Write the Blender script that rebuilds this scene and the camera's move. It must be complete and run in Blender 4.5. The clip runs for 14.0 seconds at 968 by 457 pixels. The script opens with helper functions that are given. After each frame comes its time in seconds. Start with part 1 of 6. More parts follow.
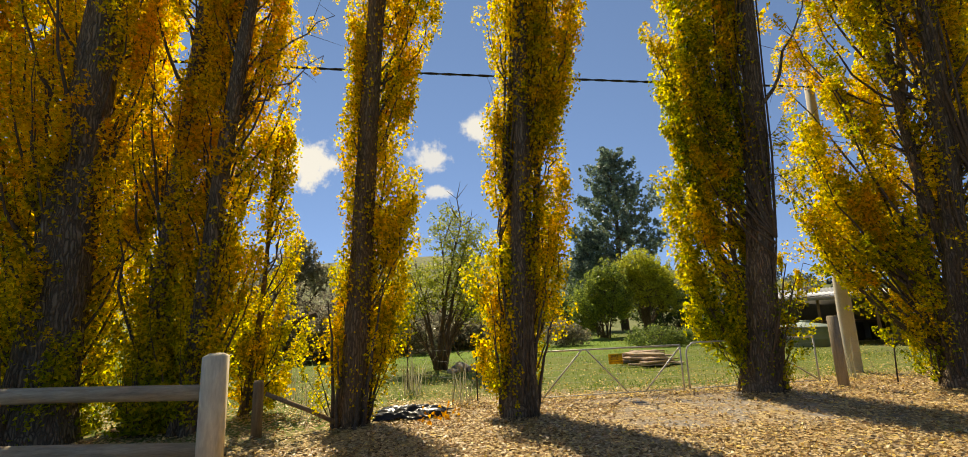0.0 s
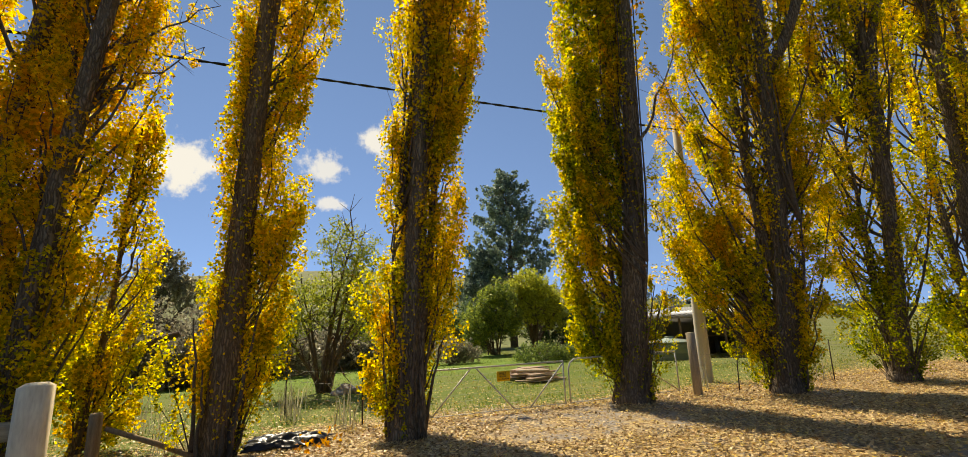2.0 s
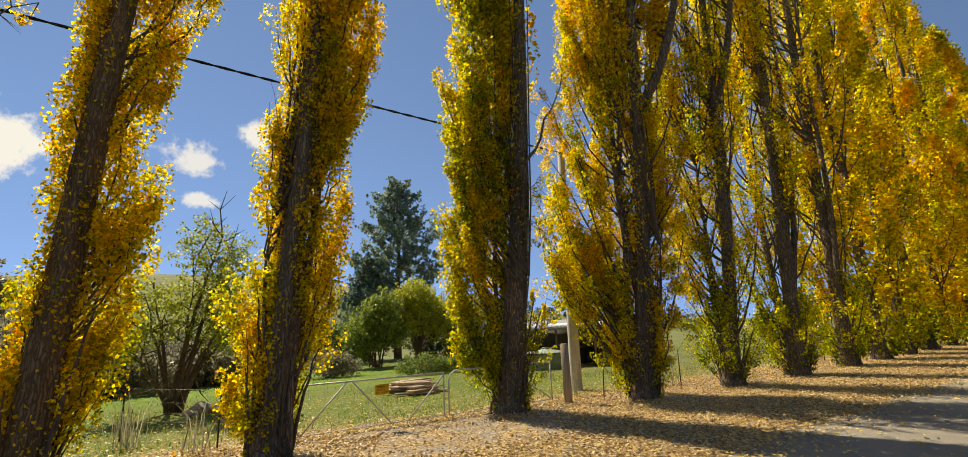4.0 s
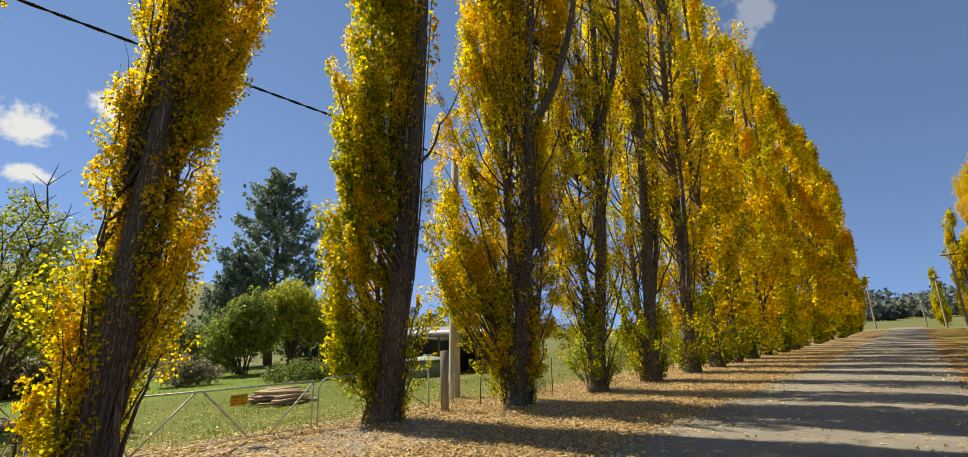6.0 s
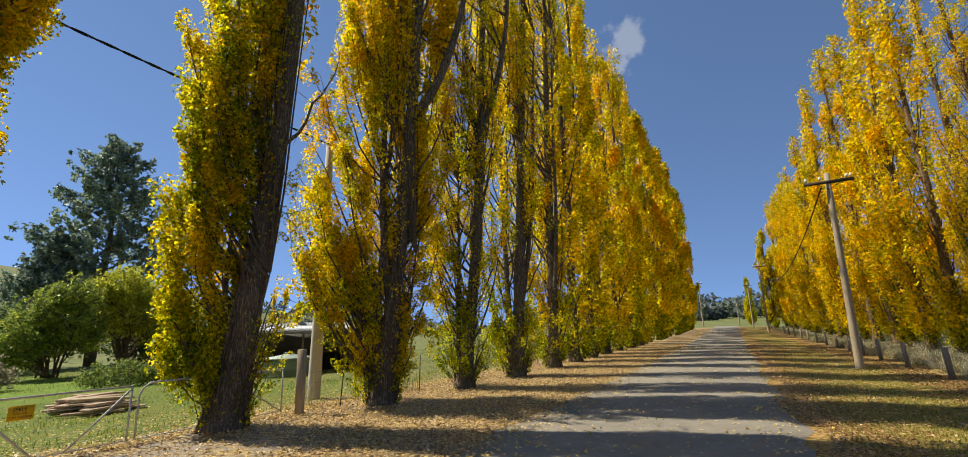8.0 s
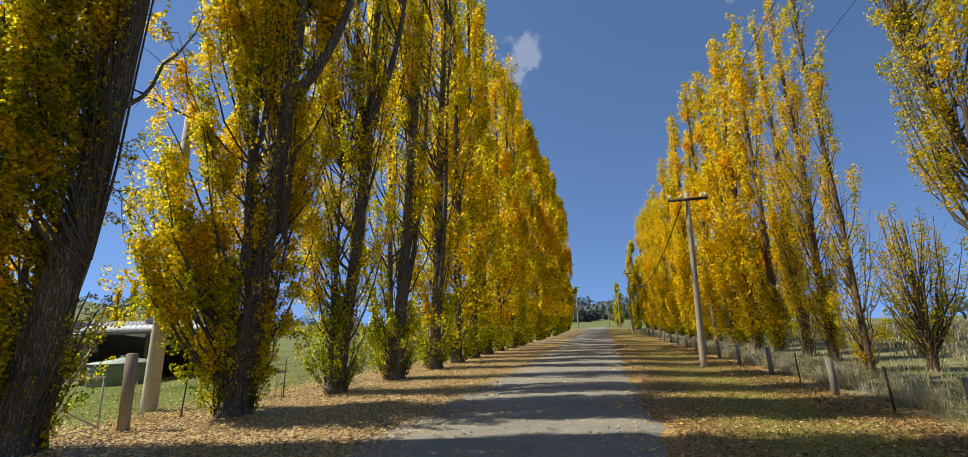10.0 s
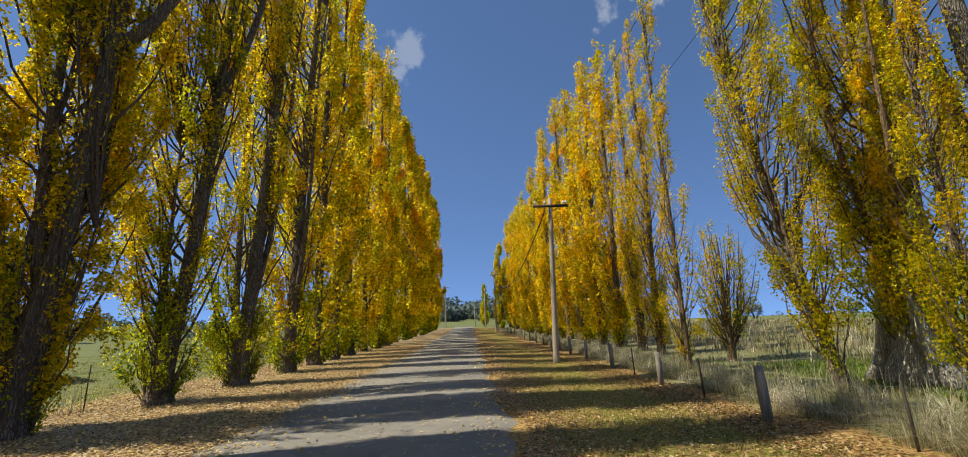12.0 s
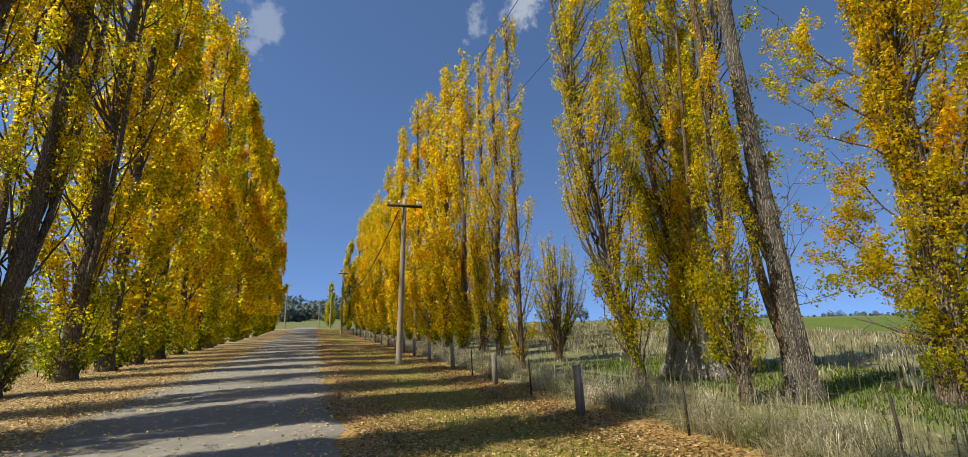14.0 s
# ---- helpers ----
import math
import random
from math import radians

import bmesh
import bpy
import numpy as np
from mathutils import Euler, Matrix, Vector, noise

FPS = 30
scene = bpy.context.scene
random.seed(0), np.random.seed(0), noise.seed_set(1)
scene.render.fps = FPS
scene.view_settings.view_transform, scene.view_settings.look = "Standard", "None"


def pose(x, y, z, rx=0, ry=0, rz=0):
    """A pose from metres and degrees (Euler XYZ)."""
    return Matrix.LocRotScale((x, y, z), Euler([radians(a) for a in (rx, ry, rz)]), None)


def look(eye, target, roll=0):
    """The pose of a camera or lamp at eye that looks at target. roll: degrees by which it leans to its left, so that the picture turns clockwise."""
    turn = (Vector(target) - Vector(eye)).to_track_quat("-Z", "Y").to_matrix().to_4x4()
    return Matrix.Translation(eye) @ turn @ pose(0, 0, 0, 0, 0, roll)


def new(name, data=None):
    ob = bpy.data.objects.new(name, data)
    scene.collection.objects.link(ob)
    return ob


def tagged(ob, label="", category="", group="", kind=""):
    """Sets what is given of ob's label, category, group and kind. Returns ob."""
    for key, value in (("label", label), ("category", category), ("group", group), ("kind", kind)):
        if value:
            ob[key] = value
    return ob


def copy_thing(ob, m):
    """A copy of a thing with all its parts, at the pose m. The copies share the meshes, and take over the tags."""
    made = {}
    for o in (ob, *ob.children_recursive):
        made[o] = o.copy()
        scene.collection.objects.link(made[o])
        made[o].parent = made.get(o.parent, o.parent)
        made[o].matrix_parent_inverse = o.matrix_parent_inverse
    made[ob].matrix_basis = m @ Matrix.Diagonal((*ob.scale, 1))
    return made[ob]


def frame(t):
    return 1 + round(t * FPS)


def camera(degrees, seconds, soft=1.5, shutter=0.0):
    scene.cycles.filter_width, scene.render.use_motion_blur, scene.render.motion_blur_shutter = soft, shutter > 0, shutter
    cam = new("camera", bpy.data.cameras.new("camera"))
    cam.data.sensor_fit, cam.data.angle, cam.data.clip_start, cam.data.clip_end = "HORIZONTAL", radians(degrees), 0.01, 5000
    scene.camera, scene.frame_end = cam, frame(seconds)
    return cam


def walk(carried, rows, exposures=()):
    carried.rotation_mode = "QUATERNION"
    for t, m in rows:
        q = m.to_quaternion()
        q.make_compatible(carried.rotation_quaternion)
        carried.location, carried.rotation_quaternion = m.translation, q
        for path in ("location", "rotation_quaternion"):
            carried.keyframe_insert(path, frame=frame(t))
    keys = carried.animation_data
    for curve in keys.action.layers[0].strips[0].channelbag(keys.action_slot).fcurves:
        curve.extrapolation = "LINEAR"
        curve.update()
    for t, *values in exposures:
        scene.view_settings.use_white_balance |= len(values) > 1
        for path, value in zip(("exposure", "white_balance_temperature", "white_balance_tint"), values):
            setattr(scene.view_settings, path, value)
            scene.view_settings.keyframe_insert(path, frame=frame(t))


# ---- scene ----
cam = camera(92.29, 14.0, 0.9)
PATH = [
    (0.0, 0.038, -1.375, 1.718, 101.06, 2.30, 82.90),
    (0.5, 0.021, -1.363, 1.721, 101.27, 2.73, 78.40),
    (1.0, 0.006, -1.353, 1.724, 101.71, 2.74, 75.53),
    (1.5, -0.002, -1.346, 1.727, 102.18, 2.68, 72.88),
    (2.0, 0.002, -1.338, 1.728, 102.59, 2.67, 69.97),
    (2.5, 0.014, -1.322, 1.728, 102.78, 2.99, 66.43),
    (3.0, 0.028, -1.298, 1.727, 102.92, 3.01, 63.41),
    (5.5, -0.090, -1.149, 1.737, 103.54, 2.10, 45.27),
    (6.0, -0.083, -1.083, 1.738, 103.45, 1.89, 42.42),
    (6.5, -0.078, -1.013, 1.741, 103.29, 1.48, 39.28),
    (7.0, -0.078, -0.932, 1.745, 102.92, 1.45, 36.09),
    (7.5, -0.081, -0.831, 1.751, 102.67, 1.72, 31.89),
    (8.0, -0.080, -0.713, 1.757, 102.56, 1.78, 27.71),
    (10.5, -0.021, -0.109, 1.780, 102.06, 1.50, 10.57),
    (11.0, -0.000, -0.026, 1.769, 101.95, 1.55, 6.49),
    (11.5, 0.034, 0.048, 1.757, 101.88, 1.91, 2.19),
    (12.0, 0.075, 0.108, 1.746, 101.69, 1.84, -1.61),
    (12.5, 0.124, 0.161, 1.737, 101.67, 1.64, -5.00),
    (13.0, 0.179, 0.202, 1.732, 101.61, 0.93, -8.99),
    (13.5, 0.233, 0.227, 1.729, 101.46, 0.84, -13.22),
    (14.0, 0.284, 0.248, 1.729, 101.44, 1.09, -19.66),
]
walk(cam, [(t, pose(x, y, z, rx, ry, rz)) for t, x, y, z, rx, ry, rz in PATH], [(0.0, 0.43, 8500, 6), (3.2, 0.45, 8400, 6), (7.0, 0.41, 7600, 6), (11.0, 0.32, 6750, 5), (14.0, 0.30, 6750, 5)])

# ---- light: clear autumn midday, sun ahead-left of the first view ----
SUN_WAY = Vector((1.0, 0.165, -1.15)).normalized()
SUN_ELEVATION = math.asin(-SUN_WAY.z)
sun = new("sun", bpy.data.lights.new("sun", "SUN"))
sun.data.energy, sun.data.angle, sun.data.color = 4.6, radians(0.53), (1.0, 0.95, 0.86)
sun.matrix_world = look((0, 0, 60), Vector((0, 0, 60)) + SUN_WAY)


def link(tree, a, b):
    tree.links.new(a, b)


def node(tree, kind, **values):
    n = tree.nodes.new(kind)
    for key, value in values.items():
        if key in n.inputs:
            n.inputs[key].default_value = value
    return n


def build_sky():
    world = bpy.data.worlds.new("sky")
    scene.world = world
    world.use_nodes = True
    t = world.node_tree
    back = t.nodes["Background"]
    back.inputs["Strength"].default_value = 0.1
    sky = t.nodes.new("ShaderNodeTexSky")
    sky.sky_type = "NISHITA"
    sky.sun_disc = False
    sky.sun_elevation = SUN_ELEVATION
    sky.sun_rotation = math.atan2(-SUN_WAY.x, -SUN_WAY.y)
    sky.altitude, sky.air_density, sky.dust_density, sky.ozone_density = 1500, 0.3, 0.0, 2.5
    co = t.nodes.new("ShaderNodeTexCoord")
    lift = node(t, "ShaderNodeVectorMath")
    lift.operation = "ADD"
    link(t, co.outputs["Generated"], lift.inputs[0])
    lift.inputs[1].default_value = (0, 0, 0.2)
    unit = node(t, "ShaderNodeVectorMath")
    unit.operation = "NORMALIZE"
    link(t, lift.outputs[0], unit.inputs[0])
    link(t, unit.outputs[0], sky.inputs["Vector"])
    fluff = node(t, "ShaderNodeTexNoise", Scale=21.0, Detail=7.0, Roughness=0.62)
    link(t, co.outputs["Generated"], fluff.inputs["Vector"])
    total = None
    # fair-weather cumulus: direction, half width, flatness, density
    for way, half, flat, dense in CLOUDS:
        off = node(t, "ShaderNodeVectorMath")
        off.operation = "SUBTRACT"
        link(t, co.outputs["Generated"], off.inputs[0])
        off.inputs[1].default_value = way
        squash = node(t, "ShaderNodeVectorMath")
        squash.operation = "MULTIPLY"
        link(t, off.outputs[0], squash.inputs[0])
        squash.inputs[1].default_value = (1 / half, 1 / half, flat / half)
        far = node(t, "ShaderNodeVectorMath")
        far.operation = "LENGTH"
        link(t, squash.outputs[0], far.inputs[0])
        rag = node(t, "ShaderNodeMath")
        rag.operation = "MULTIPLY_ADD"
        link(t, fluff.outputs["Fac"], rag.inputs[0])
        rag.inputs[1].default_value = 3.4
        rag.inputs[2].default_value = -1.15
        gap = node(t, "ShaderNodeMath")
        gap.operation = "SUBTRACT"
        link(t, rag.outputs[0], gap.inputs[0])
        link(t, far.outputs["Value"], gap.inputs[1])
        soft = node(t, "ShaderNodeMapRange")
        soft.interpolation_type = "SMOOTHSTEP"
        soft.inputs["From Min"].default_value = -0.45
        soft.inputs["From Max"].default_value = 0.25
        soft.inputs["To Max"].default_value = dense
        link(t, gap.outputs[0], soft.inputs["Value"])
        if total is None:
            total = soft.outputs["Result"]
        else:
            top = node(t, "ShaderNodeMath")
            top.operation = "MAXIMUM"
            link(t, total, top.inputs[0])
            link(t, soft.outputs["Result"], top.inputs[1])
            total = top.outputs[0]
    mix = t.nodes.new("ShaderNodeMix")
    mix.data_type = "RGBA"
    link(t, total, mix.inputs["Factor"])
    even = node(t, "ShaderNodeGamma", Gamma=0.84)
    link(t, sky.outputs["Color"], even.inputs["Color"])
    hue = node(t, "ShaderNodeHueSaturation", Saturation=1.12, Value=3.42, Hue=0.503)
    link(t, even.outputs["Color"], hue.inputs["Color"])
    link(t, hue.outputs["Color"], mix.inputs["A"])
    mix.inputs["B"].default_value = (6.6, 6.8, 7.2, 1)
    link(t, mix.outputs["Result"], back.inputs["Color"])


CLOUDS = (
    ((-0.9162, -0.2434, 0.3182), 0.10, 2.1, 0.95),
    ((-0.9150, 0.1100, 0.3870), 0.050, 1.5, 0.9),
    ((-0.9392, 0.0163, 0.3430), 0.055, 1.6, 0.8),
    ((-0.9627, 0.0301, 0.2688), 0.034, 2.0, 0.8),
    ((-0.1145, 0.8368, 0.5354), 0.038, 0.6, 0.26),
    ((0.2676, 0.7663, 0.5841), 0.030, 0.9, 0.3),
    ((0.3529, 0.7195, 0.6081), 0.050, 1.2, 0.45),
)
build_sky()


# ---- materials ----
def material(name, rough=0.8, metal=0.0):
    m = bpy.data.materials.new(name)
    m.use_nodes = True
    t = m.node_tree
    b = t.nodes["Principled BSDF"]
    b.inputs["Roughness"].default_value = rough
    b.inputs["Metallic"].default_value = metal
    b.inputs["Specular IOR Level"].default_value = 0.25
    return m, t, b


def coords(t, scale=(1, 1, 1)):
    co = t.nodes.new("ShaderNodeTexCoord")
    mp = t.nodes.new("ShaderNodeMapping")
    mp.inputs["Scale"].default_value = scale
    link(t, co.outputs["Object"], mp.inputs["Vector"])
    return mp.outputs["Vector"]


def noise_of(t, vec, scale, detail=5.0, rough=0.6):
    n = node(t, "ShaderNodeTexNoise", Scale=scale, Detail=detail, Roughness=rough)
    link(t, vec, n.inputs["Vector"])
    return n.outputs["Fac"]


def ramp(t, fac, stops):
    r = t.nodes.new("ShaderNodeValToRGB")
    e = r.color_ramp.elements
    while len(e) < len(stops):
        e.new(0.5)
    for el, (at, colour) in zip(e, stops):
        el.position, el.color = at, (*colour, 1)
    link(t, fac, r.inputs["Fac"])
    return r.outputs["Color"]


def blend(t, fac, a, b, how="MIX"):
    m = t.nodes.new("ShaderNodeMix")
    m.data_type, m.blend_type = "RGBA", how
    for value, socket in ((fac, m.inputs["Factor"]), (a, m.inputs["A"]), (b, m.inputs["B"])):
        if isinstance(value, (int, float)):
            socket.default_value = value
        elif isinstance(value, tuple):
            socket.default_value = (*value, 1)
        else:
            link(t, value, socket)
    return m.outputs["Result"]


def sums(t, op, a, b, c=None):
    m = t.nodes.new("ShaderNodeMath")
    m.operation = op
    for i, value in enumerate((a, b, c)):
        if value is None:
            continue
        if isinstance(value, (int, float)):
            m.inputs[i].default_value = value
        else:
            link(t, value, m.inputs[i])
    return m.outputs[0]


def step(t, value, low, high):
    m = t.nodes.new("ShaderNodeMapRange")
    m.interpolation_type = "SMOOTHSTEP"
    m.inputs["From Min"].default_value, m.inputs["From Max"].default_value = low, high
    link(t, value, m.inputs["Value"])
    return m.outputs["Result"]


def relief(t, b, height, strength=0.5, distance=0.02):
    n = node(t, "ShaderNodeBump", Strength=strength, Distance=distance)
    link(t, height, n.inputs["Height"])
    link(t, n.outputs["Normal"], b.inputs["Normal"])


def plain(name, dark, light, scale=6.0, rough=0.8, metal=0.0, bump=0.3, grain=(1, 1, 1), fine=40.0):
    """A surface with stains at one scale and grain at another."""
    m, t, b = material(name, rough, metal)
    v = coords(t, grain)
    big, small = noise_of(t, v, scale), noise_of(t, v, fine, 3.0)
    both = sums(t, "MULTIPLY_ADD", small, 0.4, sums(t, "MULTIPLY", big, 0.7))
    link(t, ramp(t, both, ((0.35, dark), (0.75, light))), b.inputs["Base Color"])
    relief(t, b, both, bump, 0.01)
    return m


def bark_material(name, dark, mid, light, grain=19.0, deep=0.05):
    m, t, b = material(name, 0.92)
    v = coords(t, (1, 1, 0.11))
    crack = node(t, "ShaderNodeTexVoronoi", Scale=grain)
    crack.feature = "DISTANCE_TO_EDGE"
    warp = noise_of(t, v, 9.0, 6.0, 0.7)
    bent = node(t, "ShaderNodeVectorMath")
    bent.operation = "MULTIPLY_ADD"
    wav = node(t, "ShaderNodeTexNoise", Scale=3.0, Detail=4.0)
    link(t, coords(t), wav.inputs["Vector"])
    link(t, wav.outputs["Color"], bent.inputs[0])
    bent.inputs[1].default_value = (0.16, 0.16, 0.10)
    link(t, v, bent.inputs[2])
    link(t, bent.outputs[0], crack.inputs["Vector"])
    ridge = sums(t, "MULTIPLY", step(t, crack.outputs["Distance"], 0.0, 0.3), sums(t, "MULTIPLY_ADD", warp, 0.9, 0.3))
    stain = noise_of(t, coords(t), 1.3, 4.0)
    tone = sums(t, "MULTIPLY_ADD", stain, 0.5, sums(t, "MULTIPLY", ridge, 0.6))
    link(t, ramp(t, tone, ((0.12, dark), (0.45, mid), (0.85, light))), b.inputs["Base Color"])
    relief(t, b, ridge, 0.9, deep)
    return m


def leaf_material(name, stops, through_light=0.5, gloss=0.4, vary=1.05):
    """Thin leaves: the tone attribute goes from green to brown, each leaf a little its own way; light comes through them."""
    m = bpy.data.materials.new(name)
    m.use_nodes = True
    t = m.node_tree
    t.nodes.remove(t.nodes["Principled BSDF"])
    out = t.nodes["Material Output"]
    at = t.nodes.new("ShaderNodeAttribute")
    at.attribute_name = "tone"
    geo = t.nodes.new("ShaderNodeNewGeometry")
    own = sums(t, "MULTIPLY_ADD", geo.outputs["Random Per Island"], 0.26, -0.13)
    fac = sums(t, "ADD", at.outputs["Fac"], own)
    colour = ramp(t, fac, stops)
    hsv = t.nodes.new("ShaderNodeHueSaturation")
    link(t, sums(t, "MULTIPLY_ADD", geo.outputs["Random Per Island"], vary, 1.03 - vary / 2), hsv.inputs["Value"])
    link(t, colour, hsv.inputs["Color"])
    front = t.nodes.new("ShaderNodeBsdfPrincipled")
    front.inputs["Roughness"].default_value = 0.42
    front.inputs["Specular IOR Level"].default_value = gloss
    link(t, hsv.outputs["Color"], front.inputs["Base Color"])
    back = t.nodes.new("ShaderNodeBsdfTranslucent")
    link(t, hsv.outputs["Color"], back.inputs["Color"])
    mix = node(t, "ShaderNodeMixShader", Fac=through_light)
    link(t, front.outputs[0], mix.inputs[1])
    link(t, back.outputs[0], mix.inputs[2])
    link(t, mix.outputs[0], out.inputs["Surface"])
    return m


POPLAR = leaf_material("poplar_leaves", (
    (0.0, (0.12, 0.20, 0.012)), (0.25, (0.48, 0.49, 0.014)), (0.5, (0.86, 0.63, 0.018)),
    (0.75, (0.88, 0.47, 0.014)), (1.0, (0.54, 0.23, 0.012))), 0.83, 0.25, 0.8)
GREEN = leaf_material("green_leaves", (
    (0.0, (0.07, 0.11, 0.04)), (0.35, (0.17, 0.235, 0.065)), (0.7, (0.33, 0.385, 0.06)), (1.0, (0.56, 0.55, 0.07))), 0.55, 0.2, 0.7)
NEEDLE = leaf_material("pine_needles", ((0.0, (0.12, 0.175, 0.145)), (0.5, (0.23, 0.305, 0.225)), (1.0, (0.36, 0.43, 0.29))), 0.4, 0.2)
LITTER = leaf_material("fallen_leaves", (
    (0.0, (0.15, 0.08, 0.034)), (0.35, (0.38, 0.225, 0.08)), (0.65, (0.60, 0.45, 0.245)), (1.0, (0.66, 0.47, 0.10))), 0.15, 0.2, 0.8)
STRAW = leaf_material("dry_grass", (
    (0.0, (0.12, 0.15, 0.035)), (0.4, (0.28, 0.25, 0.10)), (0.7, (0.46, 0.39, 0.22)), (1.0, (0.62, 0.54, 0.36))), 0.5, 0.2)
# greyer and paler than near leaves: the haze of distance is mixed into the colour
FAR_LEAVES = leaf_material("hazy_far_leaves", ((0.0, (0.10, 0.125, 0.12)), (0.5, (0.17, 0.20, 0.165)), (1.0, (0.26, 0.29, 0.21))), 0.3, 0.1, 0.5)
BLEACHED = leaf_material("bleached_grass", (
    (0.0, (0.19, 0.22, 0.065)), (0.35, (0.35, 0.32, 0.165)), (0.7, (0.55, 0.48, 0.32)), (1.0, (0.75, 0.68, 0.52))), 0.5, 0.2)
SCRUB = leaf_material("dull_scrub", ((0.0, (0.10, 0.083, 0.06)), (0.5, (0.23, 0.20, 0.135)), (1.0, (0.35, 0.33, 0.21))), 0.6, 0.2, 0.4)
MEADOW = leaf_material("meadow_grass", (
    (0.0, (0.085, 0.165, 0.013)), (0.5, (0.185, 0.25, 0.024)), (1.0, (0.36, 0.32, 0.09))), 0.6, 0.15)
BARK = bark_material("poplar_bark", (0.075, 0.047, 0.024), (0.21, 0.135, 0.07), (0.32, 0.22, 0.125), 26.0, 0.025)
DARK_BARK = bark_material("old_dark_bark", (0.055, 0.04, 0.027), (0.19, 0.14, 0.093), (0.31, 0.24, 0.165), 22.0, 0.045)
PALE_BARK = bark_material("old_grey_bark", (0.045, 0.036, 0.028), (0.215, 0.18, 0.14), (0.37, 0.32, 0.255), 30.0, 0.05)
STUMP_WOOD = bark_material("weathered_stump", (0.13, 0.112, 0.09), (0.42, 0.375, 0.31), (0.6, 0.55, 0.47), 26.0, 0.05)
TWIG = plain("twig_bark", (0.06, 0.04, 0.026), (0.17, 0.125, 0.085), 8.0, 0.9)
GREY_WOOD = plain("weathered_wood", (0.22, 0.175, 0.125), (0.46, 0.38, 0.28), 3.0, 0.9, 0, 0.6, (9, 9, 0.7), 24.0)
FENCE_WOOD = plain("fence_wood", (0.15, 0.125, 0.10), (0.36, 0.31, 0.25), 3.0, 0.9, 0, 0.6, (9, 9, 0.7), 24.0)
WIRE = plain("dull_wire", (0.10, 0.09, 0.08), (0.24, 0.23, 0.21), 12.0, 0.6, 0.3, 0.1)
POST_WOOD = plain("post_wood", (0.16, 0.10, 0.05), (0.38, 0.27, 0.15), 3.0, 0.9, 0, 0.6, (9, 9, 0.7), 24.0)
WHITE_PAINT = plain("flaking_white_paint", (0.62, 0.49, 0.32), (0.92, 0.79, 0.55), 5.0, 0.75, 0, 0.4, (3, 3, 0.6), 18.0)
RAIL_WOOD = plain("grey_rail_wood", (0.24, 0.19, 0.125), (0.58, 0.48, 0.33), 3.0, 0.9, 0, 0.6, (6, 0.6, 6), 20.0)
CONCRETE = plain("pole_concrete", (0.40, 0.36, 0.30), (0.60, 0.55, 0.47), 2.0, 0.9, 0, 0.3, (1, 1, 0.4), 50.0)
STEEL = plain("galvanised_steel", (0.36, 0.345, 0.315), (0.60, 0.58, 0.54), 12.0, 0.55, 0.25, 0.1)
DARK_STEEL = plain("dark_steel", (0.03, 0.025, 0.02), (0.10, 0.075, 0.055), 12.0, 0.75, 0.3, 0.2)
RUBBER = plain("black_cable_sheath", (0.012, 0.012, 0.013), (0.03, 0.03, 0.03), 20.0, 0.6)
GLASSY = plain("porcelain", (0.55, 0.55, 0.54), (0.75, 0.75, 0.73), 20.0, 0.25)
PLASTIC = plain("black_plastic", (0.008, 0.008, 0.009), (0.03, 0.03, 0.032), 7.0, 0.28, 0, 0.8)
SIGN_YELLOW = plain("sign_yellow", (0.66, 0.36, 0.01), (0.82, 0.50, 0.02), 9.0, 0.5)
SIGN_BLACK = plain("sign_black", (0.02, 0.016, 0.012), (0.05, 0.04, 0.03), 9.0, 0.6)
ROOF_IRON = plain("roof_iron", (0.50, 0.50, 0.48), (0.74, 0.74, 0.72), 1.5, 0.5, 0.3, 0.1)
SHED_BOARD = plain("shed_boards", (0.16, 0.15, 0.14), (0.30, 0.28, 0.26), 2.0, 0.85, 0, 0.4, (1, 1, 0.3))
TANK_GREEN = plain("tank_green", (0.16, 0.21, 0.15), (0.27, 0.33, 0.25), 2.0, 0.55)
OLD_IRON = plain("old_grey_iron", (0.20, 0.20, 0.19), (0.36, 0.36, 0.35), 1.5, 0.6, 0.3, 0.1)
TANK_LID = plain("tank_lid", (0.34, 0.42, 0.36), (0.50, 0.57, 0.50), 2.0, 0.55)
TIMBER = plain("stacked_timber", (0.28, 0.17, 0.11), (0.62, 0.49, 0.38), 2.5, 0.85, 0, 0.4)
FIELD_STONE = plain("stream_stone", (0.22, 0.20, 0.18), (0.42, 0.40, 0.37), 4.0, 0.8)


